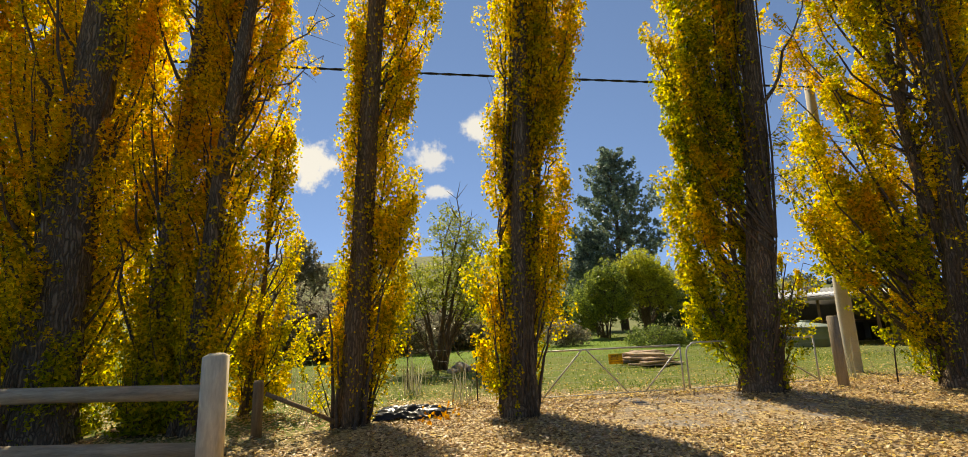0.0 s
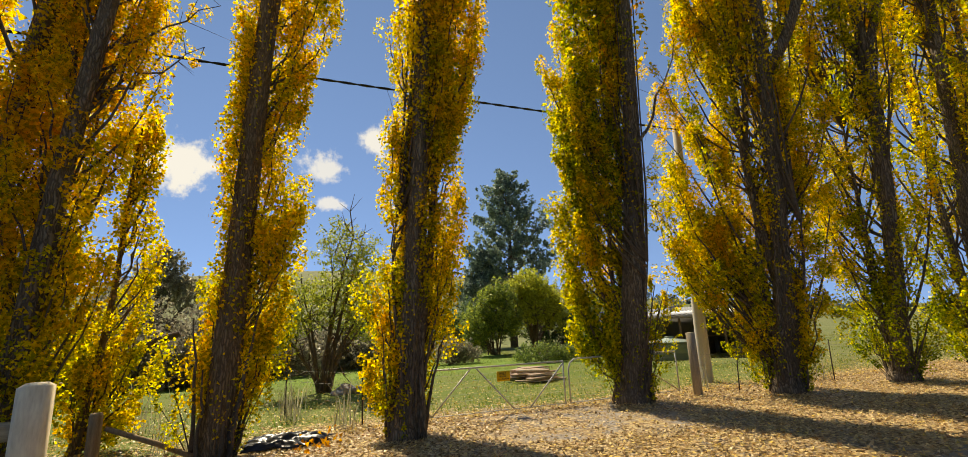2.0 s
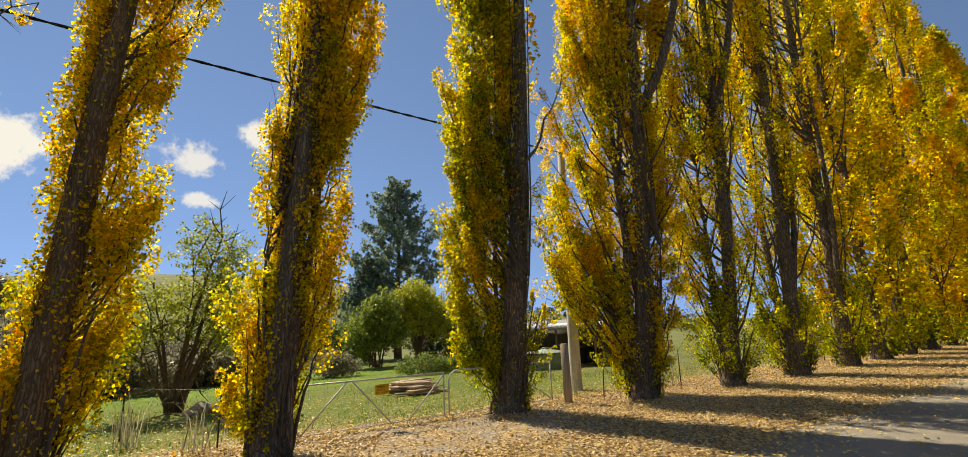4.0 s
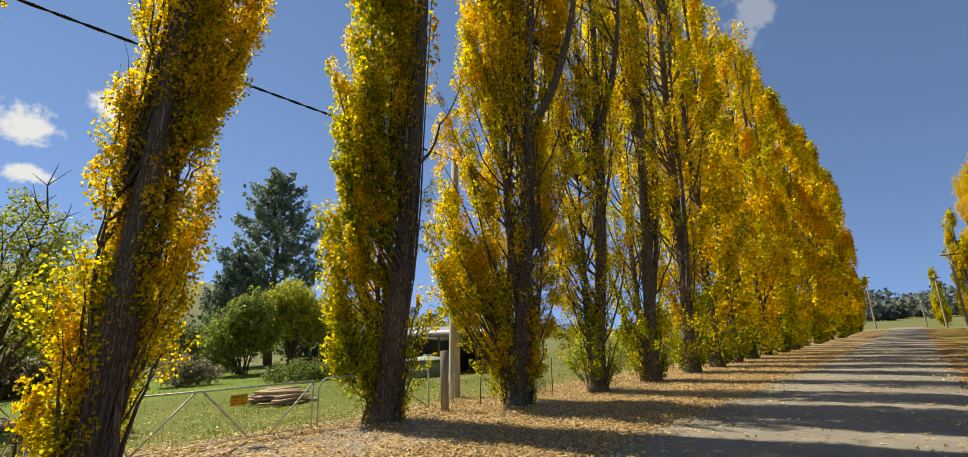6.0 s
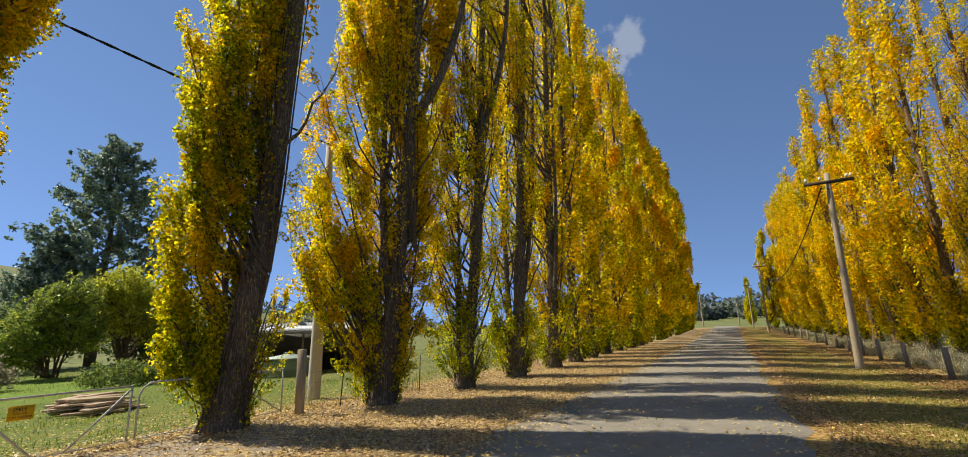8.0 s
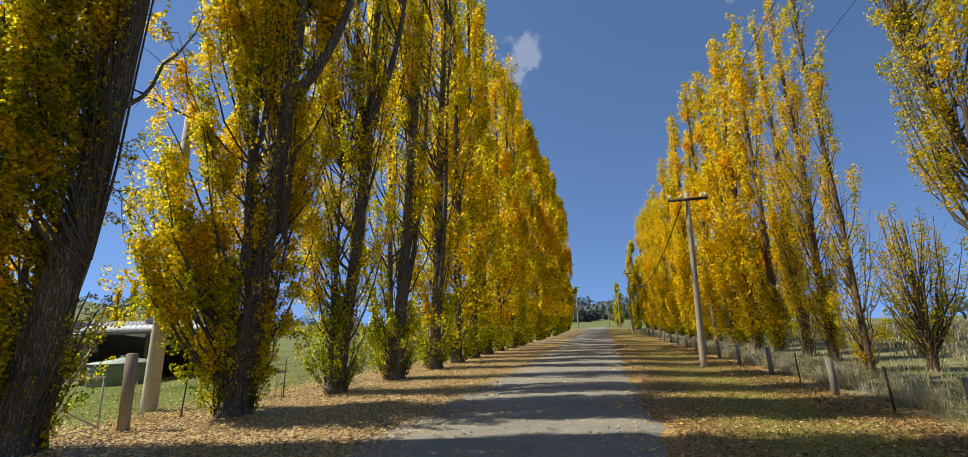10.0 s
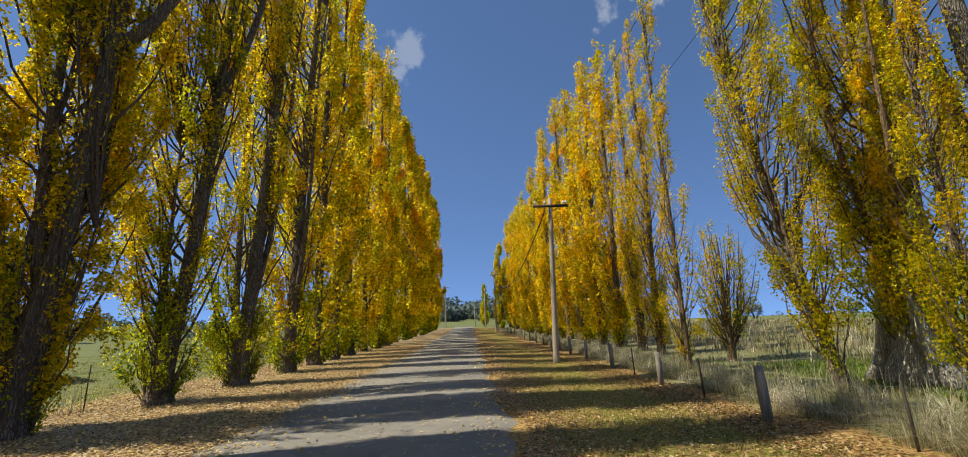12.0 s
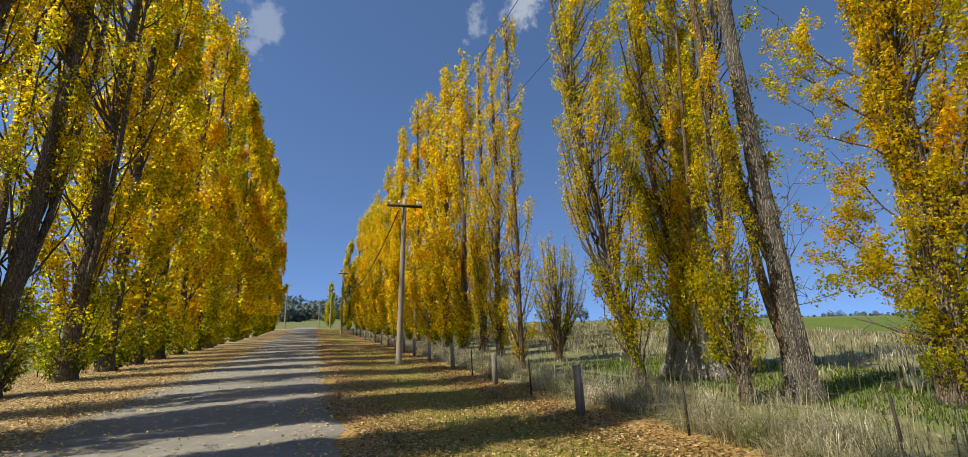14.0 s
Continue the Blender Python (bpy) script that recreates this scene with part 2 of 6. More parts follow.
def road_material():
    m, t, b = material("worn_asphalt", 0.9)
    v = coords(t)
    big, mid = noise_of(t, v, 0.5, 5.0), noise_of(t, v, 5.0, 6.0, 0.7)
    chip = node(t, "ShaderNodeTexVoronoi", Scale=85.0)
    link(t, v, chip.inputs["Vector"])
    tone = sums(t, "MULTIPLY_ADD", mid, 0.45, sums(t, "MULTIPLY_ADD", big, 0.45, sums(t, "MULTIPLY", chip.outputs["Distance"], 0.25)))
    stony = ramp(t, tone, ((0.3, (0.14, 0.134, 0.124)), (0.55, (0.24, 0.229, 0.208)), (0.85, (0.36, 0.342, 0.31))))
    link(t, blend(t, 1.0, stony, (1.06, 1.0, 0.9), "MULTIPLY"), b.inputs["Base Color"])
    relief(t, b, sums(t, "MULTIPLY_ADD", chip.outputs["Distance"], 0.7, mid), 0.6, 0.012)
    return m


def ground_material():
    """Leaf litter under the trees, mown verge, meadow and dry grass, mixed by where they grow."""
    m, t, b = material("ground_cover", 0.95)
    co = t.nodes.new("ShaderNodeTexCoord")
    v = co.outputs["Object"]
    xyz = t.nodes.new("ShaderNodeSeparateXYZ")
    link(t, v, xyz.inputs[0])
    x, y = xyz.outputs["X"], xyz.outputs["Y"]
    wide, mid, fine = noise_of(t, v, 0.22, 4.0), noise_of(t, v, 1.7, 6.0, 0.65), noise_of(t, v, 26.0, 4.0)
    cell = node(t, "ShaderNodeTexVoronoi", Scale=21.0)
    link(t, v, cell.inputs["Vector"])
    tone = t.nodes.new("ShaderNodeSeparateColor")
    link(t, cell.outputs["Color"], tone.inputs[0])
    litter = ramp(t, sums(t, "MULTIPLY_ADD", fine, 0.35, sums(t, "MULTIPLY", tone.outputs[0], 0.75)), (
        (0.1, (0.10, 0.055, 0.026)), (0.4, (0.28, 0.17, 0.075)), (0.7, (0.46, 0.34, 0.165)), (1.0, (0.60, 0.47, 0.26))))
    grit = ramp(t, sums(t, "MULTIPLY_ADD", fine, 0.5, sums(t, "MULTIPLY", mid, 0.5)), ((0.3, (0.17, 0.14, 0.11)), (0.75, (0.38, 0.335, 0.285))))
    turf = ramp(t, sums(t, "MULTIPLY_ADD", fine, 0.45, sums(t, "MULTIPLY", mid, 0.6)), (
        (0.25, (0.075, 0.095, 0.014)), (0.5, (0.21, 0.21, 0.03)), (0.8, (0.37, 0.32, 0.06))))
    meadow = ramp(t, sums(t, "MULTIPLY_ADD", fine, 0.3, sums(t, "MULTIPLY_ADD", mid, 0.35, sums(t, "MULTIPLY", wide, 0.45))), (
        (0.3, (0.045, 0.085, 0.01)), (0.5, (0.10, 0.15, 0.016)), (0.68, (0.165, 0.175, 0.034)), (0.85, (0.23, 0.19, 0.08))))
    dry = ramp(t, sums(t, "MULTIPLY_ADD", fine, 0.4, sums(t, "MULTIPLY_ADD", mid, 0.4, sums(t, "MULTIPLY", wide, 0.3))), (
        (0.3, (0.09, 0.11, 0.03)), (0.55, (0.21, 0.19, 0.085)), (0.8, (0.35, 0.30, 0.17))))
    wob = sums(t, "MULTIPLY_ADD", mid, 2.6, sums(t, "MULTIPLY_ADD", wide, 3.0, -2.8))
    xa = sums(t, "ADD", x, wob)
    # dry grass beyond the fence, then a green crop field
    right = blend(t, step(t, sums(t, "MULTIPLY_ADD", wob, 4.0, x), 42.0, 47.0), dry, meadow)
    lush = sums(t, "MULTIPLY", step(t, xa, 8.0, 9.5), sums(t, "MULTIPLY", step(t, mid, 0.46, 0.62), sums(t, "MULTIPLY", step(t, xa, 18.0, 15.0), step(t, y, 26.0, 20.0))))
    right = blend(t, lush, right, ramp(t, sums(t, "MULTIPLY_ADD", fine, 0.4, sums(t, "MULTIPLY", mid, 0.6)), ((0.25, (0.06, 0.10, 0.016)), (0.7, (0.20, 0.26, 0.06)))))
    # verge between road and fence: turf with drifts of leaves
    drift = step(t, sums(t, "MULTIPLY_ADD", mid, 0.8, sums(t, "MULTIPLY", wide, 0.5)), 0.48, 0.74)
    edge_l = step(t, xa, 2.6, 1.2)
    edge_r = step(t, sums(t, "ADD", x, sums(t, "MULTIPLY", wob, 0.5)), 4.0, 5.0)
    leafy = sums(t, "MAXIMUM", sums(t, "MULTIPLY", drift, 0.75), sums(t, "MAXIMUM", edge_l, edge_r))
    verge = blend(t, sums(t, "MULTIPLY", leafy, step(t, tone.outputs[1], 0.08, 0.2)), turf, blend(t, 1.0, litter, (0.98, 0.82, 0.62), "MULTIPLY"))
    east = blend(t, step(t, xa, 5.6, 6.6), verge, right)
    # west: litter below the avenue, then meadow with scattered leaves
    bare = sums(t, "MULTIPLY", step(t, sums(t, "ABSOLUTE", sums(t, "ADD", y, -4.0), 0), 3.2, 1.4), step(t, mid, 0.40, 0.62))
    floor_mix = blend(t, bare, litter, grit)
    strewn = sums(t, "MULTIPLY", step(t, xa, -15.0, -10.0), step(t, tone.outputs[2], 0.74, 0.78))
    hillside = ramp(t, sums(t, "MULTIPLY_ADD", mid, 0.2, sums(t, "MULTIPLY", wide, 0.7)), ((0.3, (0.125, 0.145, 0.045)), (0.7, (0.25, 0.235, 0.10))))
    olive = blend(t, sums(t, "MULTIPLY", step(t, sums(t, "MULTIPLY_ADD", wob, 2.0, y), 10.0, 18.0), 0.8), meadow, hillside)
    strip = sums(t, "MULTIPLY", sums(t, "MULTIPLY", step(t, xa, -19.0, -23.0), step(t, xa, -38.0, -33.0)), sums(t, "MULTIPLY", step(t, y, 14.0, 9.0), step(t, mid, 0.36, 0.5)))
    olive = blend(t, strip, olive, ramp(t, sums(t, "MULTIPLY_ADD", fine, 0.4, sums(t, "MULTIPLY", mid, 0.6)), ((0.25, (0.07, 0.14, 0.012)), (0.7, (0.19, 0.29, 0.03)))))
    pasture = blend(t, strewn, blend(t, step(t, xa, -55.0, -95.0), olive, hillside), litter)
    brink = sums(t, "MULTIPLY_ADD", step(t, y, -1.2, -3.2), -2.4, xa)
    west = blend(t, step(t, brink, -11.4, -9.6), pasture, floor_mix)
    near = blend(t, step(t, x, -2.2, -1.2), west, east)
    link(t, blend(t, step(t, sums(t, "MULTIPLY_ADD", wob, 3.0, y), 112.0, 124.0), near, olive), b.inputs["Base Color"])
    relief(t, b, sums(t, "MULTIPLY_ADD", tone.outputs[0], 0.5, sums(t, "MULTIPLY", fine, 0.8)), 0.55, 0.03)
    return m


ASPHALT, COVER = road_material(), ground_material()


# ---- mesh helpers ----
def fast_mesh(name, verts, tris, tone=None):
    me = bpy.data.meshes.new(name)
    verts, tris = np.asarray(verts, np.float32), np.asarray(tris, np.int32)
    me.vertices.add(len(verts))
    me.vertices.foreach_set("co", verts.ravel())
    me.loops.add(tris.size)
    me.loops.foreach_set("vertex_index", tris.ravel())
    me.polygons.add(len(tris))
    me.polygons.foreach_set("loop_start", np.arange(0, tris.size, tris.shape[1], dtype=np.int32))
    me.update(calc_edges=True)
    if tone is not None:
        me.attributes.new("tone", "FLOAT", "POINT").data.foreach_set("value", np.asarray(tone, np.float32))
    return me


class Shape:
    """Collects rings, boxes and tubes into one mesh."""

    def __init__(self):
        self.v, self.f = [], []

    def tube(self, points, radii, sides=8, rough=0.0, rng=None, cap=True):
        pts = np.asarray(points, float)
        n, base = len(pts), len(self.v)
        tangent = np.gradient(pts, axis=0)
        ref = np.array((0.0, 0.0, 1.0)) if abs(tangent[0][2]) < 0.8 * np.linalg.norm(tangent[0]) else np.array((1.0, 0.0, 0.0))
        lobes = rng.uniform(-1, 1, sides) if rough else np.zeros(sides)
        for i in range(n):
            w = tangent[i] / (np.linalg.norm(tangent[i]) + 1e-9)
            a = np.cross(w, ref)
            a /= np.linalg.norm(a) + 1e-9
            b = np.cross(w, a)
            for k in range(sides):
                q = 2 * math.pi * k / sides
                r = radii[i] * (1 + rough * lobes[k] + (rough * 0.5 * rng.uniform(-1, 1) if rough else 0))
                self.v.append(pts[i] + r * (math.cos(q) * a + math.sin(q) * b))
        for i in range(n - 1):
            for k in range(sides):
                k2 = (k + 1) % sides
                self.f.append((base + i * sides + k, base + i * sides + k2, base + (i + 1) * sides + k2, base + (i + 1) * sides + k))
        if cap:
            self.f.append(tuple(base + k for k in reversed(range(sides))))
            self.f.append(tuple(base + (n - 1) * sides + k for k in range(sides)))
        return self

    def box(self, centre, size, turn=0.0, chamfer=0.0):
        base = len(self.v)
        hx, hy, hz = (s / 2 for s in size)
        c, s = math.cos(turn), math.sin(turn)
        ch = chamfer
        ring = [(hx - ch, hy), (-hx + ch, hy), (-hx, hy - ch), (-hx, -hy + ch), (-hx + ch, -hy), (hx - ch, -hy), (hx, -hy + ch), (hx, hy - ch)] if ch else [
            (hx, hy), (-hx, hy), (-hx, -hy), (hx, -hy)]
        levels = [(-hz, 1.0), (hz - ch, 1.0), (hz, 1 - 1.5 * ch / max(hx, hy))] if ch else [(-hz, 1.0), (hz, 1.0)]
        n = len(ring)
        for z, k in levels:
            for x, y in ring:
                self.v.append(np.array((centre[0] + k * (c * x - s * y), centre[1] + k * (s * x + c * y), centre[2] + z)))
        for i in range(len(levels) - 1):
            for k in range(n):
                k2 = (k + 1) % n
                self.f.append((base + i * n + k, base + i * n + k2, base + (i + 1) * n + k2, base + (i + 1) * n + k))
        self.f.append(tuple(base + k for k in reversed(range(n))))
        self.f.append(tuple(base + (len(levels) - 1) * n + k for k in range(n)))
        return self

    def mesh(self, name, smooth=True):
        me = bpy.data.meshes.new(name)
        me.from_pydata([tuple(p) for p in self.v], [], self.f)
        if smooth:
            me.polygons.foreach_set("use_smooth", [True] * len(me.polygons))
        me.update()
        return me


def thing(name, place, label, category, group="", kind=""):
    ob = new(name)
    ob.location = place
    ob.empty_display_size = 0.2
    return tagged(ob, label, category, group, kind)


def part(name, data, mat, parent, label="", kind=""):
    """One mesh object under a thing; its mesh is in the thing's own frame."""
    if isinstance(data, Shape):
        data = data.mesh(name)
    if not data.materials:
        data.materials.append(mat)
    ob = new(name, data)
    ob.parent = parent
    return tagged(ob, label, "", "", kind)


def lone(name, data, mat, label, category, kind="", group="", place=(0, 0, 0)):
    if isinstance(data, Shape):
        data = data.mesh(name)
    data.materials.append(mat)
    ob = new(name, data)
    ob.location = place
    return tagged(ob, label, category, group, kind)


def rise(y):
    """The road climbs very gently away from the camera."""
    return np.where(np.asarray(y) > 15, 0.00011 * (np.minimum(np.asarray(y, float), 125.0) - 15) ** 2, 0.0)


def land(x, y):
    """Height of the ground: flat by the road, a bald hill in the west, a low swell in the east."""
    x, y = np.asarray(x, float), np.asarray(y, float)
    z = rise(y) * np.exp(-np.maximum(np.abs(x) - 20, 0) / 60)
    west = np.clip((-x - 60) / 200, 0, 1)
    z = z + 36 * west * west * (3 - 2 * west) * np.exp(-((y - 5) / 190.0) ** 2)
    z = z + 6 * np.clip((y - 150) / 200, 0, 1) ** 1.5 * np.exp(-np.maximum(x - 30, 0) / 40) + 1.0 * np.clip((x - 30) / 100, 0, 1)
    z = z + 0.9 * np.exp(-((x - 32) / 13.0) ** 2) / (1 + np.exp(np.clip(-(y - 24) / 4.0, -50, 50))) * np.exp(-np.maximum(y - 90, 0) / 40)
    z = z - 0.10 * np.clip((x - 1.2) / 2.5, 0, 1) * np.clip((14 - x) / 5, 0, 1)
    z = z + 0.05 * np.sin(x * 0.9 + 1) * np.sin(y * 0.7) * np.clip((np.abs(x + 1.5) - 10) / 6, 0, 1)
    return z


def leaf_cloud(name, centres, sizes, tone, rng, flat=0.0, slim=0.95):
    """One pointed triangle a leaf. flat: how far the leaves lie level."""
    n = len(centres)
    u = rng.normal(size=(n, 3))
    u[:, 2] *= 1 - flat
    u /= np.linalg.norm(u, axis=1)[:, None] + 1e-9
    w = rng.normal(size=(n, 3))
    w[:, :2] *= 1 - flat
    w[:, 2] += flat * 1.5
    v = np.cross(w, u)
    v /= np.linalg.norm(v, axis=1)[:, None] + 1e-9
    long, side = sizes[:, None], sizes[:, None] * 0.5 * slim
    verts = np.stack((centres - u * long * 0.4 + v * side, centres - u * long * 0.4 - v * side, centres + u * long * 0.6), 1).reshape(-1, 3)
    return fast_mesh(name, verts, np.arange(n * 3).reshape(-1, 3), np.repeat(tone, 3))


def axis_of(height, lean, bend, wobble, rng, steps=16):
    """A trunk's line: leaning by lean (metres each metre), bending back by bend."""
    s = np.linspace(0, 1, steps)
    z = s * height
    phase = rng.uniform(0, 6.28, 4)
    x = lean[0] * z * (1 - bend * s) + wobble * (np.sin(s * 9 + phase[0]) - np.sin(phase[0])) * np.minimum(1, s * 4)
    y = lean[1] * z * (1 - bend * s) + wobble * (np.sin(s * 8 + phase[1]) - np.sin(phase[1])) * np.minimum(1, s * 4)
    return np.stack((x, y, z), 1)


def along(line, z):
    return np.array([np.interp(z, line[:, 2], line[:, i]) for i in range(3)])


def leaf_shapes(name, centres, sizes, tone, out, rng, kite):
    """Leaves that turn their faces outwards from their tuft: kites close by, triangles further off."""
    n = len(centres)
    w = out * 0.85 + rng.normal(size=(n, 3)) * 0.62 + np.array((0, 0, 0.25))
    w /= np.linalg.norm(w, axis=1)[:, None] + 1e-9
    u = np.cross(w, rng.normal(size=(n, 3)))
    u /= np.linalg.norm(u, axis=1)[:, None] + 1e-9
    v = np.cross(w, u)
    long, side = sizes[:, None], sizes[:, None] * 0.5
    if kite:
        dip = w * long * 0.1
        verts = np.stack((centres - u * long * 0.5, centres - u * long * 0.1 + v * side - dip, centres + u * long * 0.55, centres - u * long * 0.1 - v * side - dip), 1).reshape(-1, 3)
        return fast_mesh(name, verts, np.arange(n * 4).reshape(-1, 4), np.repeat(tone, 4))
    verts = np.stack((centres - u * long * 0.4 + v * side, centres - u * long * 0.4 - v * side, centres + u * long * 0.6), 1).reshape(-1, 3)
    return fast_mesh(name, verts, np.arange(n * 3).reshape(-1, 3), np.repeat(tone, 3))


def trunk_line(height, lean, bend, wobble, rng):
    line = axis_of(height, lean, bend, wobble, rng, 24)
    fine = np.linspace(0, 1, 30) ** 1.5 * height * 0.94
    return line, np.stack([along(line, z) for z in fine])


def poplar(place, height, label, crown, trunk=0.24, lean=(0, 0), bend=0.3, flare=1.5, side=90.0, back=0.35, leaves=40000, size=0.075, tone=0.44, low_tone=-0.12,
           tuft=0.62, per=64, seed=1, bark=None, limbs=90, bare=(0.0, 0.0), ribs=3, shoots=10, shoot_reach=0.5, twigs=0, stems=(), boughs=(), bough_leaf=260, cut=10.0, top_share=0.25, sparse=0.0,
           kite=False, group="avenue of poplars", inner=0.4, mood=0.06, depth=0.72, canes=0, thin=4, taper=0.8):
    """A Lombardy poplar. crown: (height, left and right reach) as seen across the angle side; leaves sit in upright tufts along steep limbs.
    bare: (half width, share) of leaves kept off the trunk's front."""
    rng = np.random.default_rng(seed)
    tree = thing("poplar_tree", place, label, "tree", group)
    bark = bark or BARK
    sx, sy = math.cos(radians(side)), math.sin(radians(side))
    across, behind = np.array((sx, sy)), np.array((-sy, sx))
    line, pts = trunk_line(height, lean, bend, 0.05, rng)
    s = pts[:, 2] / height
    rad = trunk * ((1 - s) ** taper * 0.95 + 0.03 + (flare - 1) * np.exp(-pts[:, 2] / 0.35))
    pts[0, 2] = -0.15
    body = Shape().tube(pts, rad, 20, 0.12, rng)
    # ridges and fused shoots that run up the trunk
    for k in range(ribs):
        az, turn = rng.uniform(0, 6.283), rng.uniform(-0.9, 0.9)
        top = rng.uniform(0.12, 0.35) * min(height, 22)
        zz = np.linspace(-0.1, top, 12)
        q = (zz + 0.1) / (top + 0.1)
        base = np.stack([along(line, max(z, 0)) for z in zz])
        reach = trunk * (0.98 - 0.3 * q) + 0.45 * trunk * np.exp(-np.maximum(zz, 0) / 0.4)
        base[:, 0] += reach * np.cos(az + turn * q)
        base[:, 1] += reach * np.sin(az + turn * q)
        base[:, 2] = zz
        body.tube(base, trunk * rng.uniform(0.22, 0.42) * (1 - 0.7 * q), 8, 0.15, rng)
    part("trunk", body, bark, tree)
    lines = [(line, 0.0)]
    for start, out, top, r in stems:
        zz = np.linspace(start, top, 14)
        q = (zz - start) / (top - start)
        sp = np.stack([along(line, z) for z in zz])
        sp[:, 0] += out[0] * (1 - np.exp(-3 * q)) * 1.05 + 0.05 * np.sin(q * 7 + seed)
        sp[:, 1] += out[1] * (1 - np.exp(-3 * q)) * 1.05 + 0.05 * np.sin(q * 6)
        part("stem", Shape().tube(sp, r * (1 - 0.72 * q), 10, 0.1, rng), BARK if bark in (PALE_BARK, STUMP_WOOD) else bark, tree)
        lines.append((sp, start))
    knots = np.array(crown, float)
    grid = np.linspace(knots[0, 0], min(height, knots[-1, 0]), 200)
    left, right = np.interp(grid, knots[:, 0], knots[:, 1]), np.interp(grid, knots[:, 0], knots[:, 2])
    half, mid = (right - left) / 2, (right + left) / 2
    odds = (half + 0.1) * np.where(grid > cut, top_share, 1.0)
    odds /= odds.sum()
    ph = rng.uniform(0, 6.283, 3)
    wood = Shape()
    tufts = []

    def lumpy(z, az):
        return 1 + 0.16 * np.sin(1.9 * z + 2 * az + ph[0]) + 0.11 * np.sin(4.3 * z - 3 * az + ph[1])

    def limb(bp, r, count, lush, start=0.2):
        q = np.linspace(0, 1, len(bp))
        wood.tube(bp if thin > 3 else bp[::2], r * (1 - 0.85 * (q if thin > 3 else q[::2])), thin, cap=False)
        hue = rng.normal() * mood
        sq = start + (1 - start) * rng.uniform(size=count) ** 0.75
        c = np.stack([np.interp(sq, q, bp[:, i]) for i in range(3)], 1)
        way = np.gradient(bp, axis=0)
        w = np.stack([np.interp(sq, q, way[:, i]) for i in range(3)], 1)
        w /= np.linalg.norm(w, axis=1)[:, None] + 1e-9
        for p, d in zip(c, w):
            tufts.append((p + rng.normal(size=3) * 0.09, d, lush, hue + rng.normal() * mood * 0.7))

    total = max(1.0, leaves / per)
    each = total / (limbs + shoots * 0.6)
    q = np.linspace(0, 1, 8)
    for i in range(limbs):
        z1 = float(rng.choice(grid, p=odds)) if i > 7 else float(grid[-1]) * (0.86 + 0.018 * i)
        h, m = float(np.interp(z1, grid, half)), float(np.interp(z1, grid, mid))
        az = rng.uniform(0, 6.283)
        f = rng.uniform(0.12, 1.0) ** 0.55 * min(1.12, lumpy(z1, az))
        end2 = across * (m + h * f * math.cos(az)) + behind * (h * back + depth * h * f * math.sin(az))
        length = min(z1 * 0.85, rng.uniform(1.4, 3.4) * max(0.6, min(1.6, h)))
        from_line, z_min = lines[int(rng.integers(len(lines)))]
        z0 = max(z1 - length, 0.05)
        if z0 < z_min:
            from_line = line
        p0 = along(from_line, min(z0, from_line[-1, 2]))
        end = np.array((end2[0], end2[1], z1))
        curve = (1 - np.exp(-2.0 * q)) / (1 - math.exp(-2.0))
        bp = np.stack((p0[0] + (end[0] - p0[0]) * curve, p0[1] + (end[1] - p0[1]) * curve, p0[2] + (end[2] - p0[2]) * q), 1)
        bp[1:-1] += rng.normal(size=(6, 3)) * 0.03
        high = z1 > cut
        limb(bp, 0.009 + 0.0075 * length, max(1, int(rng.poisson(each * (0.5 + 0.5 * min(2.0, h))))), (2.3 if high and top_share < 0.6 else 1.0), inner)
    for i in range(shoots):
        az = rng.uniform(0, 6.283)
        length = rng.uniform(0.9, 2.6)
        p0 = np.array((trunk * 1.25 * math.cos(az), trunk * 1.25 * math.sin(az), -0.05))
        out = shoot_reach * rng.uniform(0.25, 1.0)
        bp = np.stack((p0[0] + out * math.cos(az) * q ** 1.2, p0[1] + out * math.sin(az) * q ** 1.2, p0[2] + length * q), 1)
        limb(bp, 0.012, max(1, int(each * 0.6)), 0.7, 0.15)
    for a, b, r, sag in boughs:
        bp = np.array(a) + (np.array(b) - np.array(a)) * q[:, None]
        bp[:, 2] += sag * 4 * q * (1 - q)
        bp[1:-1] += rng.normal(size=(6, 3)) * 0.06
        part("bough", Shape().tube(bp, r * (1 - 0.8 * q), 7, 0.08, rng), bark, tree)
        for k in range(10):
            s0 = bp[2 + k % 6]
            tip = s0 + np.array((rng.normal() * 0.42, rng.normal() * 0.42, rng.uniform(-0.3, 0.7)))
            limb(s0 + (tip - s0) * q[:, None], 0.008, max(1 if bough_leaf > 400 else int(rng.uniform() < 0.5), int(bough_leaf / per / 10 + rng.uniform())), 0.75, 0.4)
    # bare canes standing round the foot
    for i in range(canes):
        az, length = rng.uniform(0, 6.283), rng.uniform(0.8, 2.7)
        out = trunk * 1.2 + shoot_reach * rng.uniform(0.1, 1.0) * length / 3
        near = trunk * rng.uniform(1.0, 1.7)
        foot = along(line, length)
        r = near + (out - near) * q ** 1.3
        bp = np.stack((r * math.cos(az) + foot[0] * q, r * math.sin(az) + foot[1] * q, -0.05 + length * q), 1) + rng.normal(size=(8, 3)) * 0.02
        body_r = rng.uniform(0.012, 0.045)
        wood.tube(bp, body_r * (1 - 0.75 * q), 6, cap=False)
